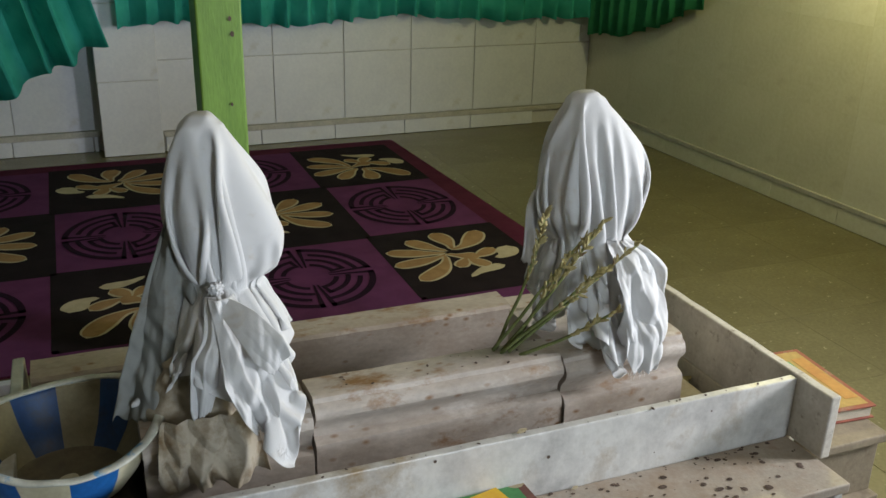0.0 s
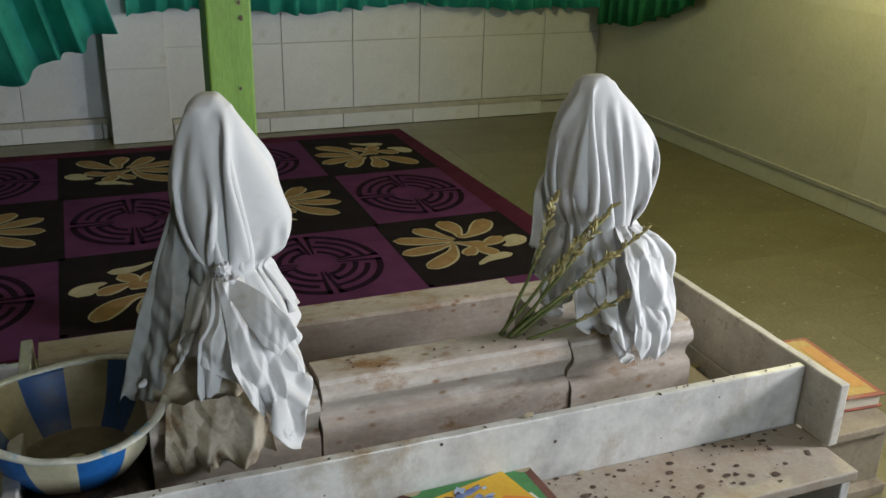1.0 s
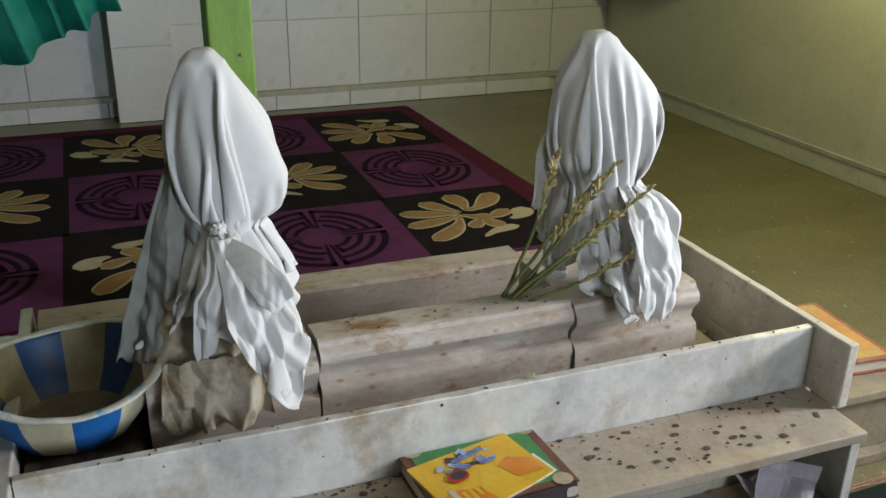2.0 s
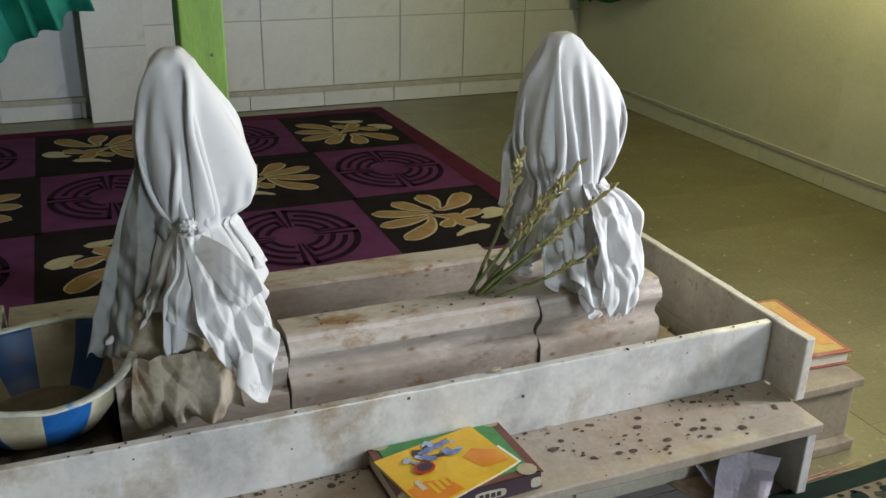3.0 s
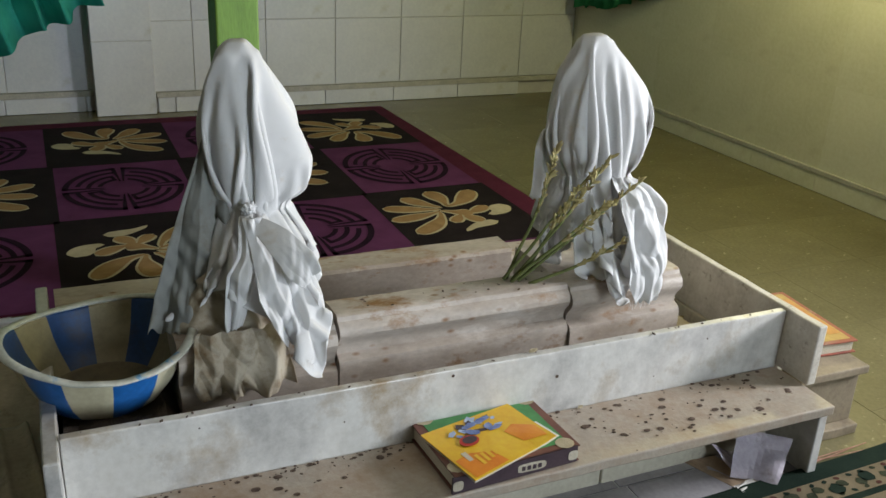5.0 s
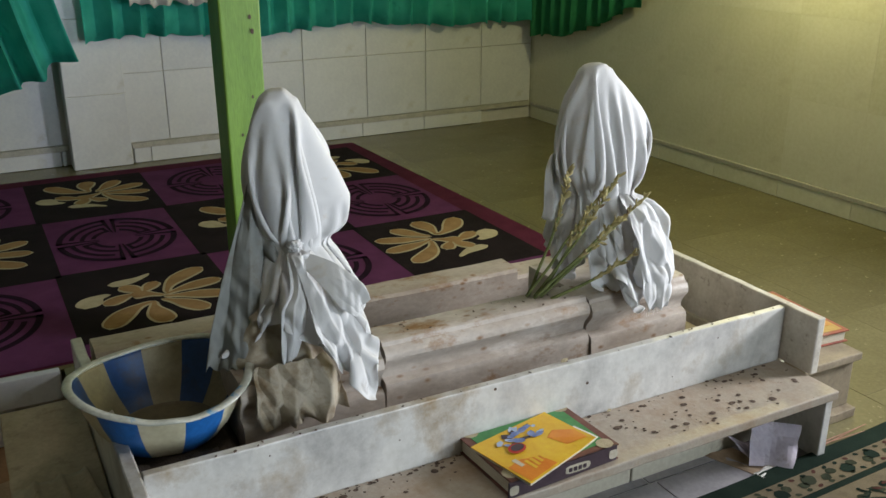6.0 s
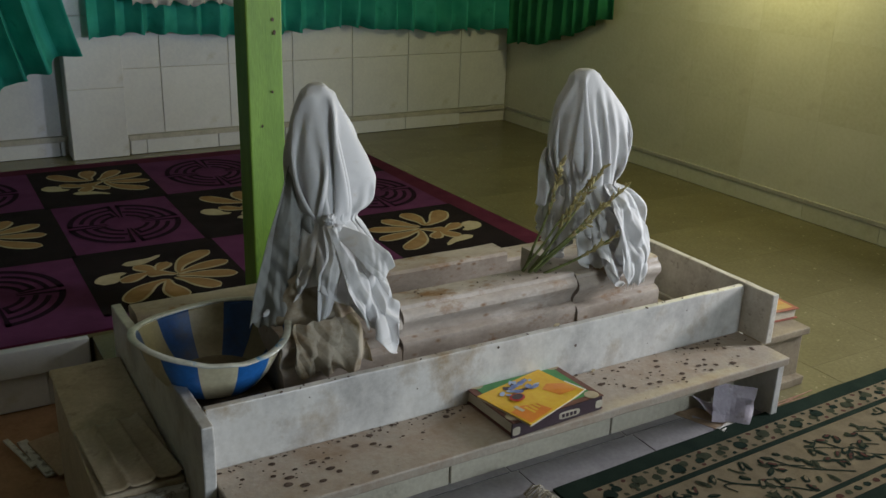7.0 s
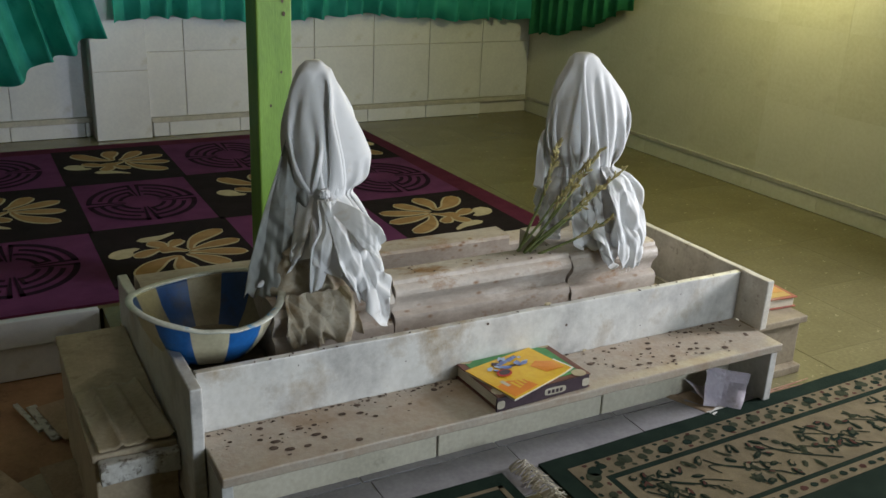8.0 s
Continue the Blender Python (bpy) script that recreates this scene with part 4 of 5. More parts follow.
STONE_R = [(1.032, -0.456, 0.034, 0.036, 0.03, 0.028), (1.022, -0.456, 0.04, 0.044, 0.035, 0.034), (0.98, -0.446, 0.06, 0.078, 0.052, 0.045), (0.92, -0.437, 0.096, 0.124, 0.07, 0.05),
           (0.86, -0.432, 0.11, 0.136, 0.078, 0.055), (0.80, -0.432, 0.11, 0.136, 0.08, 0.06), (0.735, -0.432, 0.098, 0.114, 0.074, 0.06), (0.68, -0.42, 0.08, 0.085, 0.06, 0.06),
           (0.62, -0.42, 0.098, 0.112, 0.09, 0.07), (0.54, -0.41, 0.105, 0.14, 0.13, 0.08), (0.47, -0.40, 0.105, 0.155, 0.16, 0.09), (0.42, -0.40, 0.10, 0.155, 0.18, 0.09)]
cloth("wrap", draped(STONE_R, 0.335, -34, (-0.5, 0.5), (-0.52, 0.42), (0.695, 0.1), seed=3, square=3.0), M_white, R, fine=1)
cloth("tail", tail([(-0.412, 0.245, 0.702, 0.016, 0.022), (-0.385, 0.185, 0.645, 0.045, 0.055), (-0.365, 0.15, 0.575, 0.066, 0.07), (-0.358, 0.14, 0.505, 0.07, 0.07), (-0.358, 0.145, 0.468, 0.05, 0.045)], (1, 0.12, 0), 1.1, 0.018, 1.3, crumple=0.012, fine=1.0), M_white, R, "gathered white cloth end")
cloth("tail", tail([(-0.385, 0.18, 0.585, 0.03, 0.035), (-0.372, 0.14, 0.52, 0.05, 0.05), (-0.368, 0.118, 0.46, 0.056, 0.052), (-0.366, 0.112, 0.425, 0.048, 0.044), (-0.366, 0.112, 0.405, 0.034, 0.032)], (1, 0.1, 0), 0.8, 0.012, 3.9, crumple=0.01), M_white, R, "lowest white cloth end with frayed hem")
cloth("flap", tail([(-0.475, 0.235, 0.62, 0.04, 0.05), (-0.475, 0.2, 0.54, 0.06, 0.06), (-0.468, 0.185, 0.475, 0.066, 0.075), (-0.455, 0.19, 0.455, 0.05, 0.06)], (1, -0.1, 0), 1.2, 0.018, 2.6, 50, 50, ragged=0.02, crumple=0.01), M_white, R, "white cloth hem over the end stone")
cloth("tail", tail([(-0.375, 0.25, 0.695, 0.015, 0.02), (-0.34, 0.22, 0.668, 0.03, 0.03), (-0.312, 0.205, 0.622, 0.045, 0.048), (-0.305, 0.2, 0.555, 0.05, 0.03), (-0.295, 0.205, 0.455, 0.05, 0.04)], (1, 0.3, 0), 1.2, 0.012, 6.1, crumple=0.008), M_white, R, "white cloth end standing out to the side")
cloth("flap", tail([(-0.535, 0.38, 0.80, 0.014, 0.02), (-0.545, 0.37, 0.755, 0.026, 0.03), (-0.542, 0.365, 0.69, 0.03, 0.035), (-0.545, 0.36, 0.62, 0.035, 0.035)], (1, -0.2, 0), 1.2, 0.012, 9.3, 20, 20), M_white, R, "loose cloth corner")
bm = bmesh.new()
bmesh.ops.create_icosphere(bm, subdivisions=4, radius=1)
for v in bm.verts:
    q = v.co.copy()
    v.co = Vector((-0.412 + q.x * 0.015, 0.252 + q.y * 0.014, 0.705 + q.z * 0.012)) + q * 0.014 * (abs(noise.noise(q * 3)) - 0.2)
cloth("knot", bm, M_white, R)
for ob, x0, z0, y0 in ((R, -0.39, 0.412, 0.124), (L, -1.25, 0.43, 0.05)):
    bm = bmesh.new()
    for k in range(9):
        x = x0 + rnd.uniform(-0.03, 0.03) * (1 if ob is R else 0.4)
        z = z0 + (0.0 if ob is R else abs(x - x0) * 1.4)
        tube(bm, [(x, y0, z), (x + rnd.uniform(-.006, .006), y0 - 0.002, z - 0.012), (x + rnd.uniform(-.01, .01), y0, z - rnd.uniform(0.016, 0.03))], 0.0005, 0.0003, 3)
    part("frayed_thread", bm, M_white, ob, "loose white threads", kind="stuff")

# ---- dried flowers ----
flowers = thing("dried_flowers", (-0.69, 0.24, 0.462), "bunch of dried flower stalks with withered buds leaning on the cloth", "flowers")
o = Vector((-0.69, 0.24, 0.462))
STALKS = [((-0.70, 0.25, 0.462), (-0.63, 0.22, 0.63), (-0.598, 0.235, 0.79)), ((-0.69, 0.23, 0.462), (-0.60, 0.19, 0.6), (-0.47, 0.195, 0.765)),
          ((-0.68, 0.22, 0.462), (-0.57, 0.18, 0.575), (-0.372, 0.19, 0.705)), ((-0.66, 0.2, 0.462), (-0.56, 0.155, 0.5), (-0.435, 0.14, 0.572)),
          ((-0.71, 0.24, 0.462), (-0.62, 0.2, 0.61), (-0.505, 0.2, 0.74)), ((-0.70, 0.22, 0.462), (-0.6, 0.18, 0.56), (-0.47, 0.18, 0.66)), ((-0.67, 0.23, 0.462), (-0.61, 0.2, 0.6), (-0.55, 0.2, 0.69))]
for k, (a, b, c) in enumerate(STALKS):
    a, b, c = (Vector(p) - o for p in (a, b, c))
    pts = [a * (1 - t) ** 2 + b * 2 * t * (1 - t) + c * t * t + noise.noise_vector((k, t * 4, 0)) * 0.004 for t in (i / 10 for i in range(11))]
    bm = bmesh.new()
    tube(bm, pts, 0.0048, 0.0028, 6)
    st = part("stalk", bm, M_stem, flowers, "", True)
    bm = bmesh.new()
    for q in range(60 if k < 3 else 40):
        t = rnd.uniform(0.5, 1.0) if q > 3 else rnd.uniform(0.88, 1.02)
        p = a * (1 - t) ** 2 + b * 2 * t * (1 - t) + c * t * t
        d = Vector((rnd.uniform(-1, 1), rnd.uniform(-1, 0.4), rnd.uniform(-0.3, 1))).normalized()
        d = (d + 1.1 * (c - a).normalized()).normalized()
        s = rnd.uniform(0.005, 0.011)
        m4 = Matrix.Translation(p + d * s) @ d.to_track_quat("Z", "X").to_matrix().to_4x4() @ Matrix.Diagonal((s * 0.42, s * 0.3, s * rnd.uniform(1, 1.7), 1))
        bmesh.ops.create_icosphere(bm, subdivisions=1, radius=1, matrix=m4)
    for v in bm.verts:
        v.co += noise.noise_vector(v.co * 160) * 0.0022
    part("flower_head", bm, M_bud, st, "withered pale flower head")

# ---- basin ----
PH = math.radians(-103 - 15)


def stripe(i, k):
    # inside faces take the darker pair that carries soiling and shade; 4 is the floor
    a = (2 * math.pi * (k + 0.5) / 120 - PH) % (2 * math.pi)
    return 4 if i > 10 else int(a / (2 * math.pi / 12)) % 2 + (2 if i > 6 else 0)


basin = thing("enamel_basin", (-1.658, 0.262, 0.314), "blue and cream striped basin standing in the tomb's corner", "basin")


def warp(bm):
    for v in bm.verts:
        a = math.atan2(v.co.y, v.co.x)
        v.co.z += 0.014 * (v.co.z / 0.135) * math.cos(2 * (a - 0.3)) + 0.003 * noise.noise(v.co * 20)
    return bm


prof = [(0.02, 0.0), (0.108, 0.0), (0.12, 0.006), (0.15, 0.045), (0.17, 0.085), (0.185, 0.13), (0.188, 0.1365), (0.184, 0.1365),
        (0.181, 0.13), (0.166, 0.085), (0.146, 0.047), (0.116, 0.010), (0.104, 0.006), (0.02, 0.006)]
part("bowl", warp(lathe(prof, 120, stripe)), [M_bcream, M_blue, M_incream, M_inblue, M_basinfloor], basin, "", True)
bm = bmesh.new()
rings = [[bm.verts.new(((0.194 + 0.0105 * math.cos(q)) * math.cos(a), (0.194 + 0.0105 * math.cos(q)) * math.sin(a), 0.14 + 0.005 * math.sin(q))) for q in (2 * math.pi * u / 10 for u in range(10))]
         for a in (2 * math.pi * k / 112 for k in range(112))]
for k in range(112):
    for u in range(10):
        bm.faces.new((rings[k][u], rings[(k + 1) % 112][u], rings[(k + 1) % 112][(u + 1) % 10], rings[k][(u + 1) % 10]))
bmesh.ops.recalc_face_normals(bm, faces=bm.faces)
part("rim", warp(bm), M_rim, basin, "pale rolled rim with worn blue patches", True)

# ---- prayer books and papers ----
book = thing("exercise_book", (-0.905, -0.09, 0.216), "yellow exercise book with a blue picture", "book")


def quad_box(corners, z0, z1, bev=0.002):
    bm = bmesh.new()
    lo = [bm.verts.new((x, y, z0)) for x, y in corners]
    hi = [bm.verts.new((x, y, z1)) for x, y in corners]
    bm.faces.new(lo[::-1])
    bm.faces.new(hi)
    for i in range(4):
        bm.faces.new((lo[i], lo[(i + 1) % 4], hi[(i + 1) % 4], hi[i]))
    bmesh.ops.recalc_face_normals(bm, faces=bm.faces)
    if bev:
        bmesh.ops.bevel(bm, geom=bm.edges[:], offset=bev, segments=2, affect="EDGES")
    return bm


def rect(cx, cy, w, h, a):
    c, s = math.cos(a), math.sin(a)
    return [(cx + c * u - s * v, cy + s * u + c * v) for u, v in ((-w / 2, -h / 2), (w / 2, -h / 2), (w / 2, h / 2), (-w / 2, h / 2))]


tagged(book, "yellow printed exercise book lying askew on a bound book")
bound = thing("bound_book", (-0.885, -0.085, 0.217), "thick bound book, green and brown ornamented cover, on the shelf", "book")
A1 = math.radians(3)
part("page_block", quad_box(rect(0, 0, 0.296, 0.222, A1), 0.003, 0.036), M_page, bound, "yellowed page edges")
part("cover", quad_box(rect(0, 0, 0.305, 0.232, A1), 0.0, 0.003, 0), M_bbrown, bound)
part("cover", quad_box(rect(0, 0, 0.305, 0.232, A1), 0.036, 0.040, 0.001), M_bbrown, bound, "brown cover with green ornament")
part("spine", quad_box(rect(-0.0, -0.115, 0.305, 0.006, A1), 0.0, 0.04, 0.001), M_bdark, bound, "dark ornamented spine")
part("panel", quad_box(rect(0, 0, 0.262, 0.19, A1), 0.0402, 0.0412, 0), M_bgreen, bound, "green ornamented panel")
for sx in (-1, 1):
    for sy in (-1, 1):
        bm = bmesh.new()
        bm.faces.new([bm.verts.new((sx * 0.128 + 0.022 * math.cos(a), sy * 0.092 + 0.02 * math.sin(a), 0.0416)) for a in (k * math.pi / 5 for k in range(10))])
        part("corner_ornament", bm, M_cream, bound, "pale corner ornament")
for cx, w, h in ((0.035, 0.036, 0.011), (0.14, 0.012, 0.012), (-0.14, 0.012, 0.012)):
    bm = bmesh.new()
    bm.faces.new([bm.verts.new((cx + w * math.copysign(abs(math.cos(a)) ** 0.6, math.cos(a)), -0.1197 + cx * 0.052, 0.02 + h * math.copysign(abs(math.sin(a)) ** 0.6, math.sin(a)))) for a in (k * math.pi / 8 for k in range(16))])
    part("spine_ornament", bm, M_fringe, bound, "pale cartouche on the spine")
for k in range(4):
    part("print_bar", box((0.011 + 0.013 * k, -0.1215 + 0.0016, 0.015), (0.019 + 0.013 * k, -0.1187, 0.025)), M_bdark, bound, "dark unreadable lettering")

ex = [(-1.044 + 0.905, -0.052 + 0.09), (-1.0 + 0.905, -0.237 + 0.09), (-0.768 + 0.905, -0.158 + 0.09), (-0.806 + 0.905, 0.0 + 0.09)]
book.location = (-0.905, -0.09, 0.2585)


def bil(u, v, z):
    a, b, c, d = (Vector((*p, 0)) for p in ex)
    p = a * (1 - u) * (1 - v) + d * u * (1 - v) + b * (1 - u) * v + c * u * v
    return (p.x, p.y, z + 0.004 * smoothstep(0.75, 1.0, u) * smoothstep(0.5, 1.0, v))


def sheet(u0, u1, v0, v1, z, n=8, pts=None):
    bm = bmesh.new()
    if pts:
        bm.faces.new([bm.verts.new(bil(u, v, z)) for u, v in pts][::-1])
        bmesh.ops.recalc_face_normals(bm, faces=bm.faces)
        for f in bm.faces:
            if f.normal.z < 0:
                f.normal_flip()
        return bm
    g = [[bm.verts.new(bil(u0 + (u1 - u0) * i / n, v0 + (v1 - v0) * j / n, z)) for j in range(n + 1)] for i in range(n + 1)]
    for i in range(n):
        for j in range(n):
            bm.faces.new((g[i][j], g[i][j + 1], g[i + 1][j + 1], g[i + 1][j]))
    return bm


for z, m, nm in ((0.0, M_page, "page"), (0.0025, M_page, "page"), (0.005, M_yellow, "cover")):
    ob = part(nm, sheet(0, 1, 0, 1, z), m, book)
    s = ob.modifiers.new("thickness", "SOLIDIFY")
    s.thickness = 0.0022
part("orange_print", sheet(0, 0, 0, 0, 0.0057, pts=[(0.02, 0.62), (0.2, 0.6), (0.38, 0.72), (0.42, 0.97), (0.03, 0.98)]), M_orange, book, "orange flame print")
part("orange_print", sheet(0, 0, 0, 0, 0.0057, pts=[(0.66, 0.5), (0.8, 0.42), (0.97, 0.62), (0.95, 0.9), (0.72, 0.8)]), M_orange, book, "orange flame print")
r2 = random.Random(2)
for k in range(26):
    u, v = 0.44 + r2.gauss(0, 0.12), 0.22 + r2.gauss(0, 0.085)
    s, ln, a0 = r2.uniform(0.025, 0.055), r2.uniform(1.2, 2.6), r2.uniform(0, 6.28)
    shard = [(u + s * (ln * math.cos(a) * math.cos(a0) - math.sin(a) * math.sin(a0)), v + s * (ln * math.cos(a) * math.sin(a0) + math.sin(a) * math.cos(a0))) for a in (q * 2 * math.pi / 5 for q in range(5))]
    part("picture", sheet(0, 0, 0, 0, 0.0058 + 0.00008 * k, pts=shard), r2.choice((M_bblue, M_bblue, M_paleblue, M_bdark)), book, "blue and grey pieces of a picture")
part("badge", sheet(0, 0, 0, 0, 0.0085, pts=[(0.3 + 0.1 * math.cos(a), 0.42 + 0.1 * math.sin(a)) for a in (k * math.pi / 8 for k in range(16))]), M_red, book, "red and black badge")
part("badge", sheet(0, 0, 0, 0, 0.009, pts=[(0.31 + 0.075 * math.cos(a), 0.41 + 0.07 * math.sin(a)) for a in (k * math.pi / 8 for k in range(16))]), M_bdark, book, "dark badge")
for k in range(4):
    part("print_bar", sheet(0.2 + 0.06 * k, 0.235 + 0.06 * k, 0.66 + 0.01 * k, 0.86 - 0.02 * k, 0.0062, 2), M_yellow, book, "yellow unreadable letter")
part("page", sheet(0.9, 1.03, 0.55, 1.02, 0.0035, 3), M_paper_white, book, "white page standing out under the cover")
part("print_bar", sheet(0.12, 0.17, 0.55, 0.72, 0.006, 2), M_page, book, "white strip of print")

# side box with a book leaning on it
sbox = thing("side_block", (0.15, 0.15, 0.0), "dusty pinkish block with an overhanging top beside the tomb", "block")
part("body", slab((-0.115, -0.205, 0.03), (0.108, 0.25, 0.182), 0.004, 0.002), M_block, sbox)
part("top", slab((-0.118, -0.222, 0.182), (0.12, 0.262, 0.206), 0.004, 0.002), M_block, sbox, "dusty stone top")
part("plinth", slab((-0.112, -0.235, 0.0), (0.112, 0.24, 0.03), 0.004, 0.002), M_block, sbox, "dusty plinth")

lean = thing("hardcover_book", (0.165, 0.11, 0.206), "red and yellow hardcover book lying on the block", "book")
bk = lean
for nm, lo, hi, m, lb in (("cover", (-0.10, -0.162, 0.0), (0.105, 0.162, 0.004), M_wornred, ""), ("page_block", (-0.095, -0.156, 0.004), (0.096, 0.156, 0.034), M_page, "page edges"),
                          ("cover", (-0.10, -0.162, 0.034), (0.105, 0.162, 0.038), M_wornred, "worn red cover with a rainbow print"), ("spine", (-0.103, -0.162, 0.0), (-0.099, 0.162, 0.038), M_wornred, "")):
    part(nm, box(lo, hi, 0.001), m, bk, lb)
part("print_panel", box((-0.085, -0.148, 0.0381), (0.09, 0.148, 0.0388)), M_ochre, bk, "yellow printed panel")
part("print_panel", box((-0.06, -0.1, 0.039), (0.03, 0.1, 0.0395)), M_bgreen, bk, "green printed panel")
part("print_panel", box((0.045, -0.115, 0.039), (0.085, 0.11, 0.0395)), M_fadedorange, bk, "orange printed panel")
part("print_panel", box((-0.03, -0.09, 0.0396), (0.01, 0.07, 0.04)), M_bblue, bk, "blue printed panel")
lean.rotation_euler = (0, 0, radians(-4.5))
lean.location = (0.195, 0.168, 0.2075)

# crumpled papers under the shelf


def crumple(w, h, seed, amp):
    bm = bmesh.new()
    n = 12
    g = []
    for i in range(n + 1):
        row = []
        for j in range(n + 1):
            u, v = i / n - 0.5, j / n - 0.5
            z = amp * (abs(noise.noise((u * 2.5 + seed, v * 2.5, 0))) * 2 + 0.4 * noise.noise((u * 7, v * 7, seed))) + amp * 1.5 * abs(u + 0.3 * v)
            row.append(bm.verts.new((u * w, v * h, z)))
        g.append(row)
    for i in range(n):
        for j in range(n):
            bm.faces.new((g[i][j], g[i + 1][j], g[i + 1][j + 1], g[i][j + 1]))
    return bm


def loose(name, bm, mat, m4, label, cat):
    ob = tagged(new(name, finish(name, bm, mat)), label, cat)
    ob.matrix_world = m4
    s = ob.modifiers.new("thickness", "SOLIDIFY")
    s.thickness = 0.001
    return ob


def folded(corners, seed, n=10, bow=0.006):
    """A creased paper sheet spanned by four corners."""
    a, b, c, d = (Vector(p) for p in corners)
    bm = bmesh.new()
    g = []
    for i in range(n + 1):
        row = []
        for j in range(n + 1):
            u, v = i / n, j / n
            p = a * (1 - u) * (1 - v) + b * u * (1 - v) + c * u * v + d * (1 - u) * v
            nrm = (b - a).cross(d - a).normalized()
            w = 1 - 2 * abs(noise.noise((u * 1.8 + seed, v * 1.8, seed)))
            row.append(bm.verts.new(p + nrm * bow * (w + 1.5 * (1 - abs(2 * u - 0.9)))))
        g.append(row)
    for i in range(n):
        for j in range(n):
            bm.faces.new((g[i][j], g[i + 1][j], g[i + 1][j + 1], g[i][j + 1]))
    return bm


FLAT = Matrix.Identity(4)
loose("paper_sheet", folded(((-0.19, -0.10, 0.125), (-0.045, -0.15, 0.09), (-0.14, -0.215, 0.018), (-0.23, -0.15, 0.018)), 2.0, bow=0.008), M_paper, FLAT, "bent mauve paper sheet leaning under the shelf", "paper")
loose("paper_sheet", folded(((-0.30, -0.03, 0.012), (-0.21, -0.06, 0.02), (-0.17, -0.20, 0.014), (-0.225, -0.21, 0.01)), 5.0, bow=0.004), M_card, FLAT, "brownish paper strip on the floor", "paper")
loose("paper_sheet", folded(((-0.235, -0.06, 0.07), (-0.18, -0.11, 0.05), (-0.15, -0.2, 0.016), (-0.215, -0.15, 0.02)), 8.0), M_paper, FLAT, "creased mauve paper sheet under the shelf", "paper")
loose("paper_scrap", crumple(0.09, 0.03, 7.0, 0.004), M_peel, pose(-0.2, -0.185, 0.012, 0, 0, 10), "narrow scrap of white paper", "paper")
sticks = thing("twigs", (0.12, -0.16, 0.004), "thin reddish sticks lying by the block", "sticks")
for k in range(6):
    bm = bmesh.new()
    y = rnd.uniform(-0.05, 0.03)
    tube(bm, [(-0.1, y, 0.004), (0.12, y + rnd.uniform(-.03, .03), 0.004)], 0.0018, 0.0012, 5)
    part("stick", bm, M_brick, sticks)
leaf = bmesh.new()
flat_pts = petal(0, 0, 0.4, 0.09, 0.016, 0.9)
leaf.faces.new([leaf.verts.new((x, y, 0.01 + 0.3 * abs(y - x * 0.42))) for x, y in flat_pts])
loose("dry_leaf", leaf, M_bud, pose(-0.075, 0.36, 0.165), "dry greenish leaf inside the kerb", "leaf")
for k, (x, y, z, s) in enumerate(((-0.755, 0.05, 0.4, 0.03), (-0.62, -0.012, 0.216, 0.02))):
    leaf = bmesh.new()
    leaf.faces.new([leaf.verts.new((a, b, 0.2 * abs(b))) for a, b in petal(0, 0, 0.3, s, s * 0.22, 0.9)])
    loose("dry_petal", leaf, M_cream, pose(x, 0.012 if k == 0 else y, 0.381 if k == 0 else 0.2185), "small pale dry petal", "petal")

# ---- bench, sheet and boards beside the tomb ----
bench = thing("side_bench", (-1.89, 0.4, -0.24), "dusty tan low block beside the tomb's side slab", "block")
part("body", slab((-0.1, -0.30, 0.0), (0.1, 0.43, 0.37), 0.005, 0.003), M_tansheet, bench)
part("top", slab((-0.105, -0.30, 0.37), (0.1, 0.435, 0.392), 0.005, 0.003), M_tansheet, bench, "dusty tan top")
part("front_board", slab((-0.09, -0.335, 0.325), (0.1, -0.302, 0.38), 0.004, 0.004, 0.02), M_peel, bench, "board with chipped white paint")
sh = bmesh.new()
g = []
for i in range(31):
    row = []
    for j in range(21):
        u, v = i / 30, j / 20
        x = (u - 0.5) * (0.17 + 0.02 * (1 - v))
        fold = 0.006 * (1 - abs(math.sin(u * math.pi * 3 + 0.4))) ** 3
        row.append(sh.verts.new((x, (v - 0.5) * 0.32, 0.012 + 2.2 * fold + 0.004 * noise.noise((u * 5, v * 6, 3)))))
    g.append(row)
for i in range(30):
    for j in range(20):
        sh.faces.new((g[i][j], g[i + 1][j], g[i + 1][j + 1], g[i][j + 1]))
ob = loose("folded_sheet", sh, M_tansheet, pose(-1.895, 0.26, 0.153, 1, 0, 5), "folded dusty translucent sheet lying on the block", "sheet")
for p in ob.data.polygons:
    p.use_smooth = True
for k, (x, y, w, h, a, m, lb) in enumerate(((-2.05, 1.0, 0.035, 0.26, 12, M_peel, "narrow pale board"), (-1.985, 0.98, 0.1, 0.26, 14, M_card, "grey brown board with a dark hole"), (-2.095, 1.02, 0.018, 0.22, 16, M_peel, "narrow pale strip"),
                                            (-2.05, 0.5, 0.13, 0.3, 20, M_tansheet, "torn brown cardboard"), (-2.02, 0.5, 0.1, 0.34, 8, M_card, "brown cardboard flap"), (-2.3, 0.62, 0.24, 0.42, 24, M_card, "large brown cardboard"))):
    bmb = slab((-w / 2, -h / 2, 0), (w / 2, h / 2, 0.008), 0.002, 0.003, 0.05)
    ob = tagged(new("board", finish("board", bmb, m)), lb + " lying on the earth floor", "board")
    ob.matrix_world = pose(x, y, -0.235 + 0.009 * k, 0, 0, a)


# ---- green carpet ----
CX, CY = -0.885, -0.205


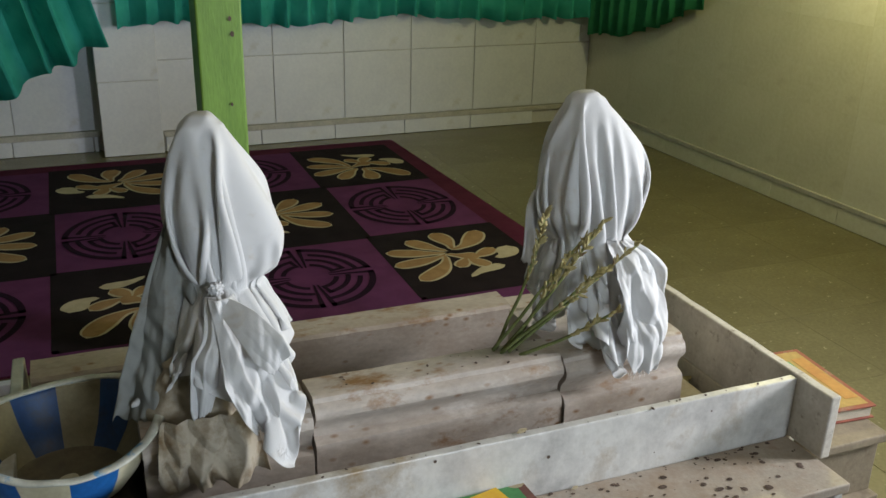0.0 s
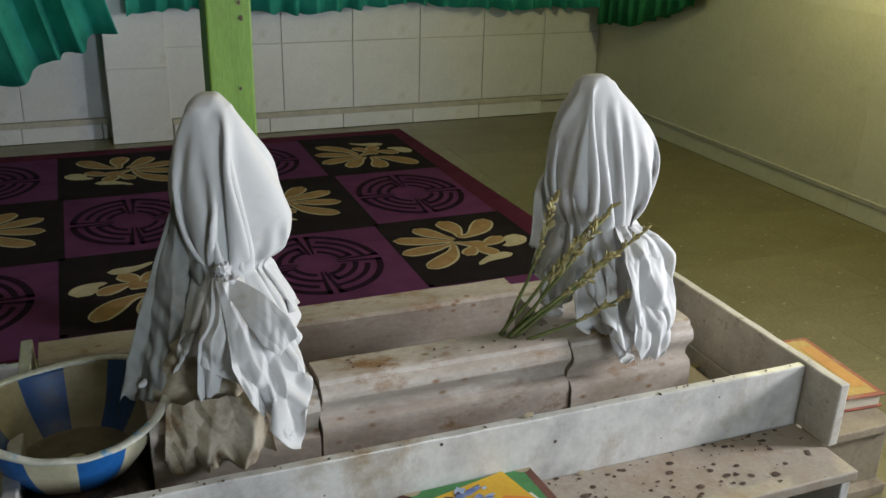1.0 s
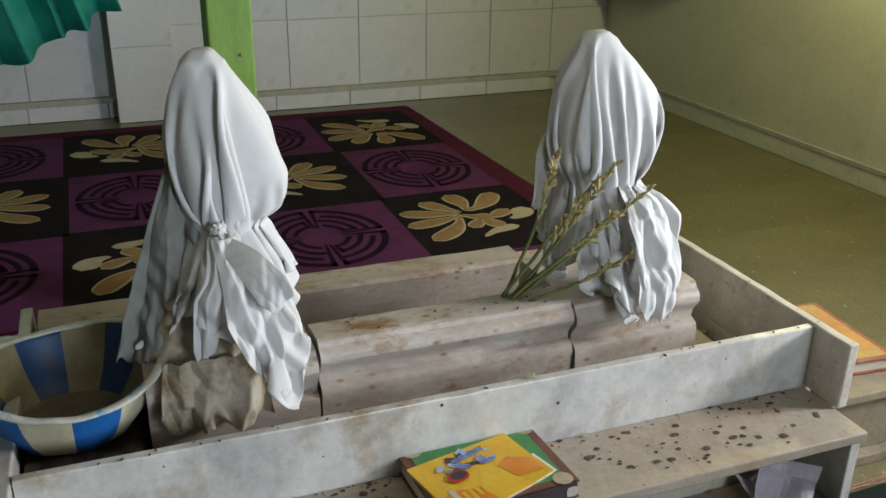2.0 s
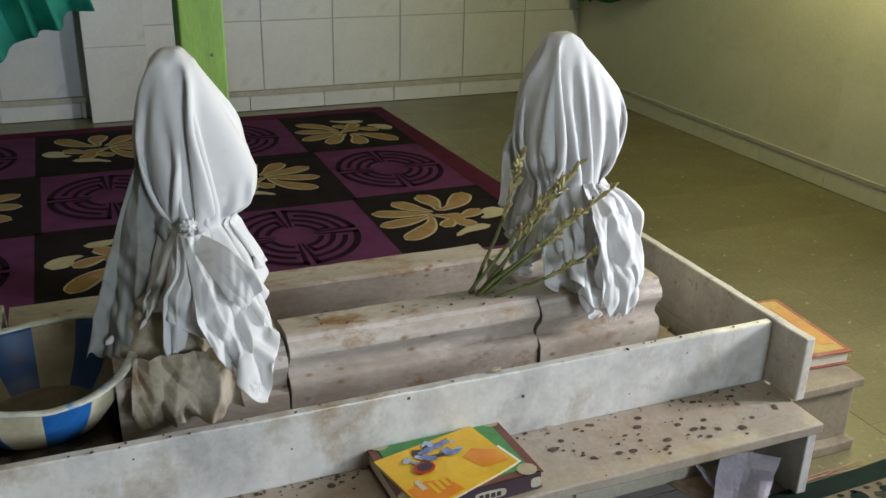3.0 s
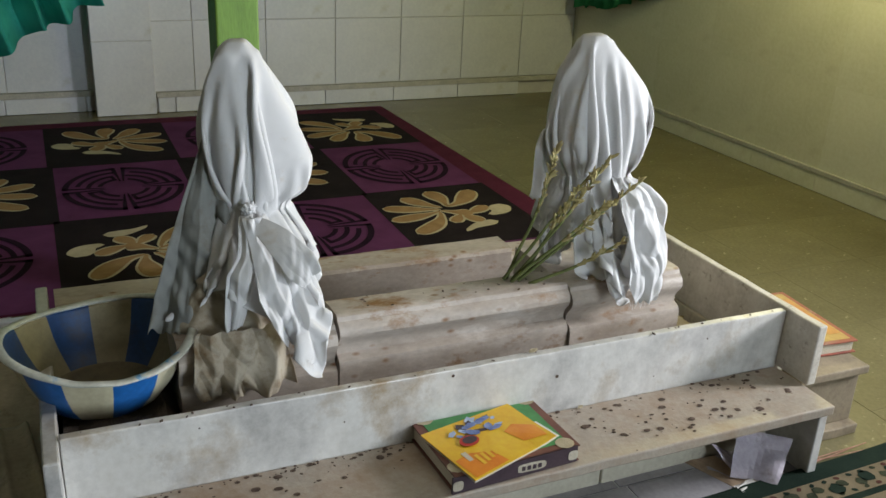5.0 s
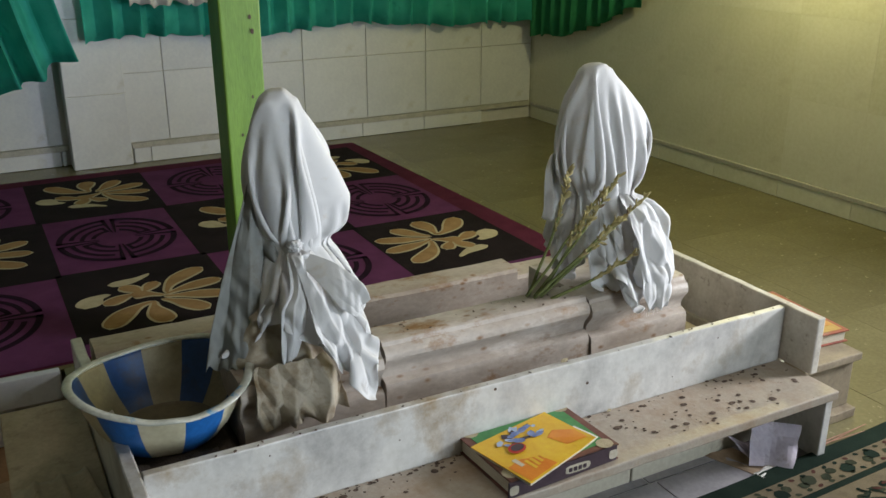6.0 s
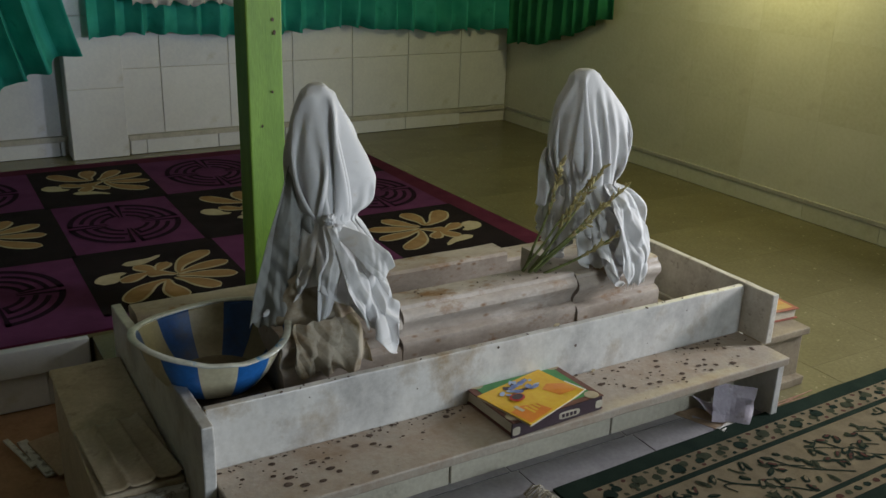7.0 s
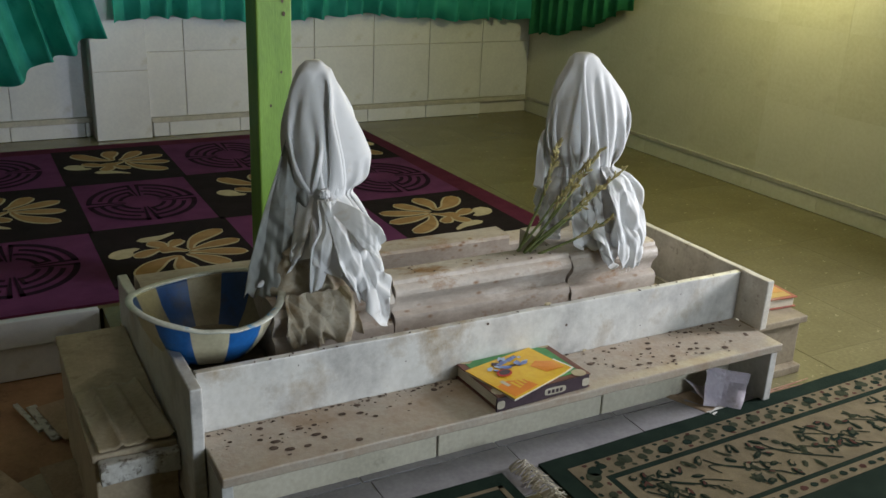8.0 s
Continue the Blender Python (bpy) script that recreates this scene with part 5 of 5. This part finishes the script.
def nested(bm, d0, d1, z, mi=0):
    """A mitred band of the carpet between two insets from its corner."""
    far, low = 2.6, -3.6
    a = [(CX + d0, CY - d0 + 0.03 * (CX + d0 + 0.9)), (far, CY - d0 + 0.03 * (far + 0.9))]
    b = [(CX + d1, CY - d1 + 0.03 * (CX + d1 + 0.9)), (far, CY - d1 + 0.03 * (far + 0.9))]
    f = bm.faces.new([bm.verts.new((x, y, z)) for x, y in (b[0], b[1], a[1], a[0])])
    f.material_index = mi
    f = bm.faces.new([bm.verts.new((x, y, z)) for x, y in ((a[0][0], low), (b[0][0], low), b[0], a[0])])
    f.material_index = mi


carpet = thing("carpet", (0, 0, 0.007), "dark green carpet with beige leafy borders", "carpet")
bm = bmesh.new()
pts = [(CX, CY), (1.7, CY + 0.03 * 2.6), (1.7, -3.6), (CX, -3.6)]
bmesh.ops.create_grid(bm, x_segments=40, y_segments=40, size=0.5)
for v in bm.verts:
    x, y = v.co.x + 0.5, v.co.y + 0.5
    px = CX + (1.72 - CX) * x
    top = CY + 0.03 * (px + 0.9) + 0.004 * noise.noise((px * 5, 0, 4))
    v.co = Vector((px, top + (-3.6 - top) * (1 - y), 0.010))
base = part("ground_weave", bm, M_cgreen, carpet, "dark green pile")
base.modifiers.new("thickness", "SOLIDIFY").thickness = 0.009
bm = bmesh.new()
nested(bm, 0.058, 0.132, 0.0112)
part("border_band", bm, M_cbeige, carpet, "beige border band")
bm = bmesh.new()
nested(bm, 0.152, 0.375, 0.0112)
part("border_band", bm, M_cbeige, carpet, "wide beige border band")
bm = bmesh.new()
nested(bm, 0.392, 0.436, 0.0112)
part("border_band", bm, M_cbeige, carpet, "narrow beige border band")


def blob(bm, x, y, rx, ry, a, mi, z, seed):
    c, s = math.cos(a), math.sin(a)
    pts = []
    for k in range(10):
        t = 2 * math.pi * k / 10
        w = 1 + 0.35 * noise.noise((math.cos(t) * 1.5 + seed, math.sin(t) * 1.5, seed))
        u, v = rx * w * math.cos(t), ry * w * math.sin(t)
        pts.append(bm.verts.new((x + c * u - s * v, y + s * u + c * v, z)))
    f = bm.faces.new(pts)
    f.material_index = mi


rc = random.Random(12)
bm = bmesh.new()
PAT = [M_colive, M_cgreen, M_cred, M_cbeige]


def along(s, d, side):
    """A place s metres from the corner along a border, d metres in."""
    if side == 0:
        x = CX + d + s
        return x, CY - d + 0.03 * (x + 0.9), 0.0
    return CX + d, CY - d - s, -math.pi / 2


for side in (0, 1):
    for k in range(58):
        s = 0.02 + 0.042 * k
        x, y, a = along(s, 0.095 + 0.006 * (-1) ** k, side)
        blob(bm, x, y, 0.016 if k % 3 else 0.024, 0.013 if k % 3 else 0.02, a + rc.uniform(-.4, .4), rc.choice((0, 0, 1)), 0.0121, k)
        for e in (-0.026, 0.026):
            x, y, a = along(s + 0.02, 0.095 + e, side)
            blob(bm, x, y, 0.009, 0.006, a + rc.uniform(-.6, .6), rc.choice((0, 2, 1)), 0.0121, k + 90)
        x, y, a = along(s * 0.95, 0.414, side)
        blob(bm, x, y, 0.013, 0.010, a, rc.choice((1, 2, 1, 0)), 0.0121, k + 40)
    for k in range(13):
        s = 0.06 + 0.19 * k
        x0, y0, a = along(s, 0.36, side)
        for q in range(22):
            ds, dd = rc.uniform(-0.09, 0.09), rc.uniform(0.175, 0.355)
            x, y, a = along(s + ds, dd, side)
            rx, ry, tilt = rc.uniform(0.012, 0.026), rc.uniform(0.007, 0.012), rc.uniform(0, 3)
            blob(bm, x, y, rx, ry, tilt, rc.choice((1, 1, 0)), 0.0120 + 0.00005 * q, q + k)
            blob(bm, x + 0.003, y + 0.002, rx * 0.6, ry * 0.5, tilt, rc.choice((0, 0, 3, 2)), 0.0134 + 0.00005 * q, q + k + 7)
        pts = [along(s + 0.02 * math.sin(t * 5 + k), 0.36 - 0.17 * t, side)[:2] for t in (i / 6 for i in range(7))]
        for p, q in zip(pts, pts[1:]):
            d = Vector((q[0] - p[0], q[1] - p[1])).normalized() * 0.003
            f = bm.faces.new([bm.verts.new((p[0] - d.y, p[1] + d.x, 0.0126)), bm.verts.new((p[0] + d.y, p[1] - d.x, 0.0126)), bm.verts.new((q[0] + d.y, q[1] - d.x, 0.0126)), bm.verts.new((q[0] - d.y, q[1] + d.x, 0.0126))])
            f.material_index = 1
        for sg in (-1, 1):
            pts = [along(s + sg * 0.075 * t, 0.29 - 0.05 * math.sin(t * 3) + 0.02 * sg, side)[:2] for t in (i / 5 for i in range(6))]
            for p, q in zip(pts, pts[1:]):
                d = Vector((q[0] - p[0], q[1] - p[1])).normalized() * 0.0022
                f = bm.faces.new([bm.verts.new((p[0] - d.y, p[1] + d.x, 0.0127)), bm.verts.new((p[0] + d.y, p[1] - d.x, 0.0127)), bm.verts.new((q[0] + d.y, q[1] - d.x, 0.0127)), bm.verts.new((q[0] - d.y, q[1] + d.x, 0.0127))])
                f.material_index = 1
    for k in range(40):
        x, y, a = along(rc.uniform(0.0, 1.2), rc.uniform(0.46, 0.8), side)
        blob(bm, x, y, rc.uniform(0.01, 0.03), rc.uniform(0.006, 0.016), rc.uniform(0, 3), rc.choice((3, 3, 0)), 0.0121, k)
for f in bm.faces:
    f.normal_update()
    if f.normal.z < 0:
        f.normal_flip()
part("leaf_pattern", bm, PAT, carpet, "olive and rust woven leaves", kind="stuff")

carpet2 = thing("carpet", (0, 0, 0.007), "second dark green carpet beside the first with a fringed end", "carpet")
base = part("ground_weave", worn(box((-2.6, -3.6, 0.001), (-1.0, -0.2, 0.010)), 0.0, 5), M_cgreen, carpet2, "dark green pile")
bm = bmesh.new()
for lo, hi in (((-2.5, -0.262, 0.010), (-1.03, -0.25, 0.0112)), ((-1.045, -3.5, 0.010), (-1.03, -0.25, 0.0112))):
    add_box(bm, lo, hi)
part("border_line", bm, M_cbeige, carpet2, "thin pale border line")
bm = bmesh.new()
for k in range(420):
    y = -0.185 - 0.0035 * k - rc.uniform(0, 0.003)
    x = -0.935 + rc.uniform(-0.012, 0.012)
    z = 0.02 + rc.uniform(0, 0.018)
    tube(bm, [(x - 0.03, y, 0.012), (x, y + rc.uniform(-.015, .015), z), (x + rc.uniform(0.015, 0.035), y + rc.uniform(-.02, .02), 0.014)], 0.0022, 0.0012, 4)
part("fringe", bm, M_fringe, carpet2, "tangled pale cotton fringe", kind="stuff")
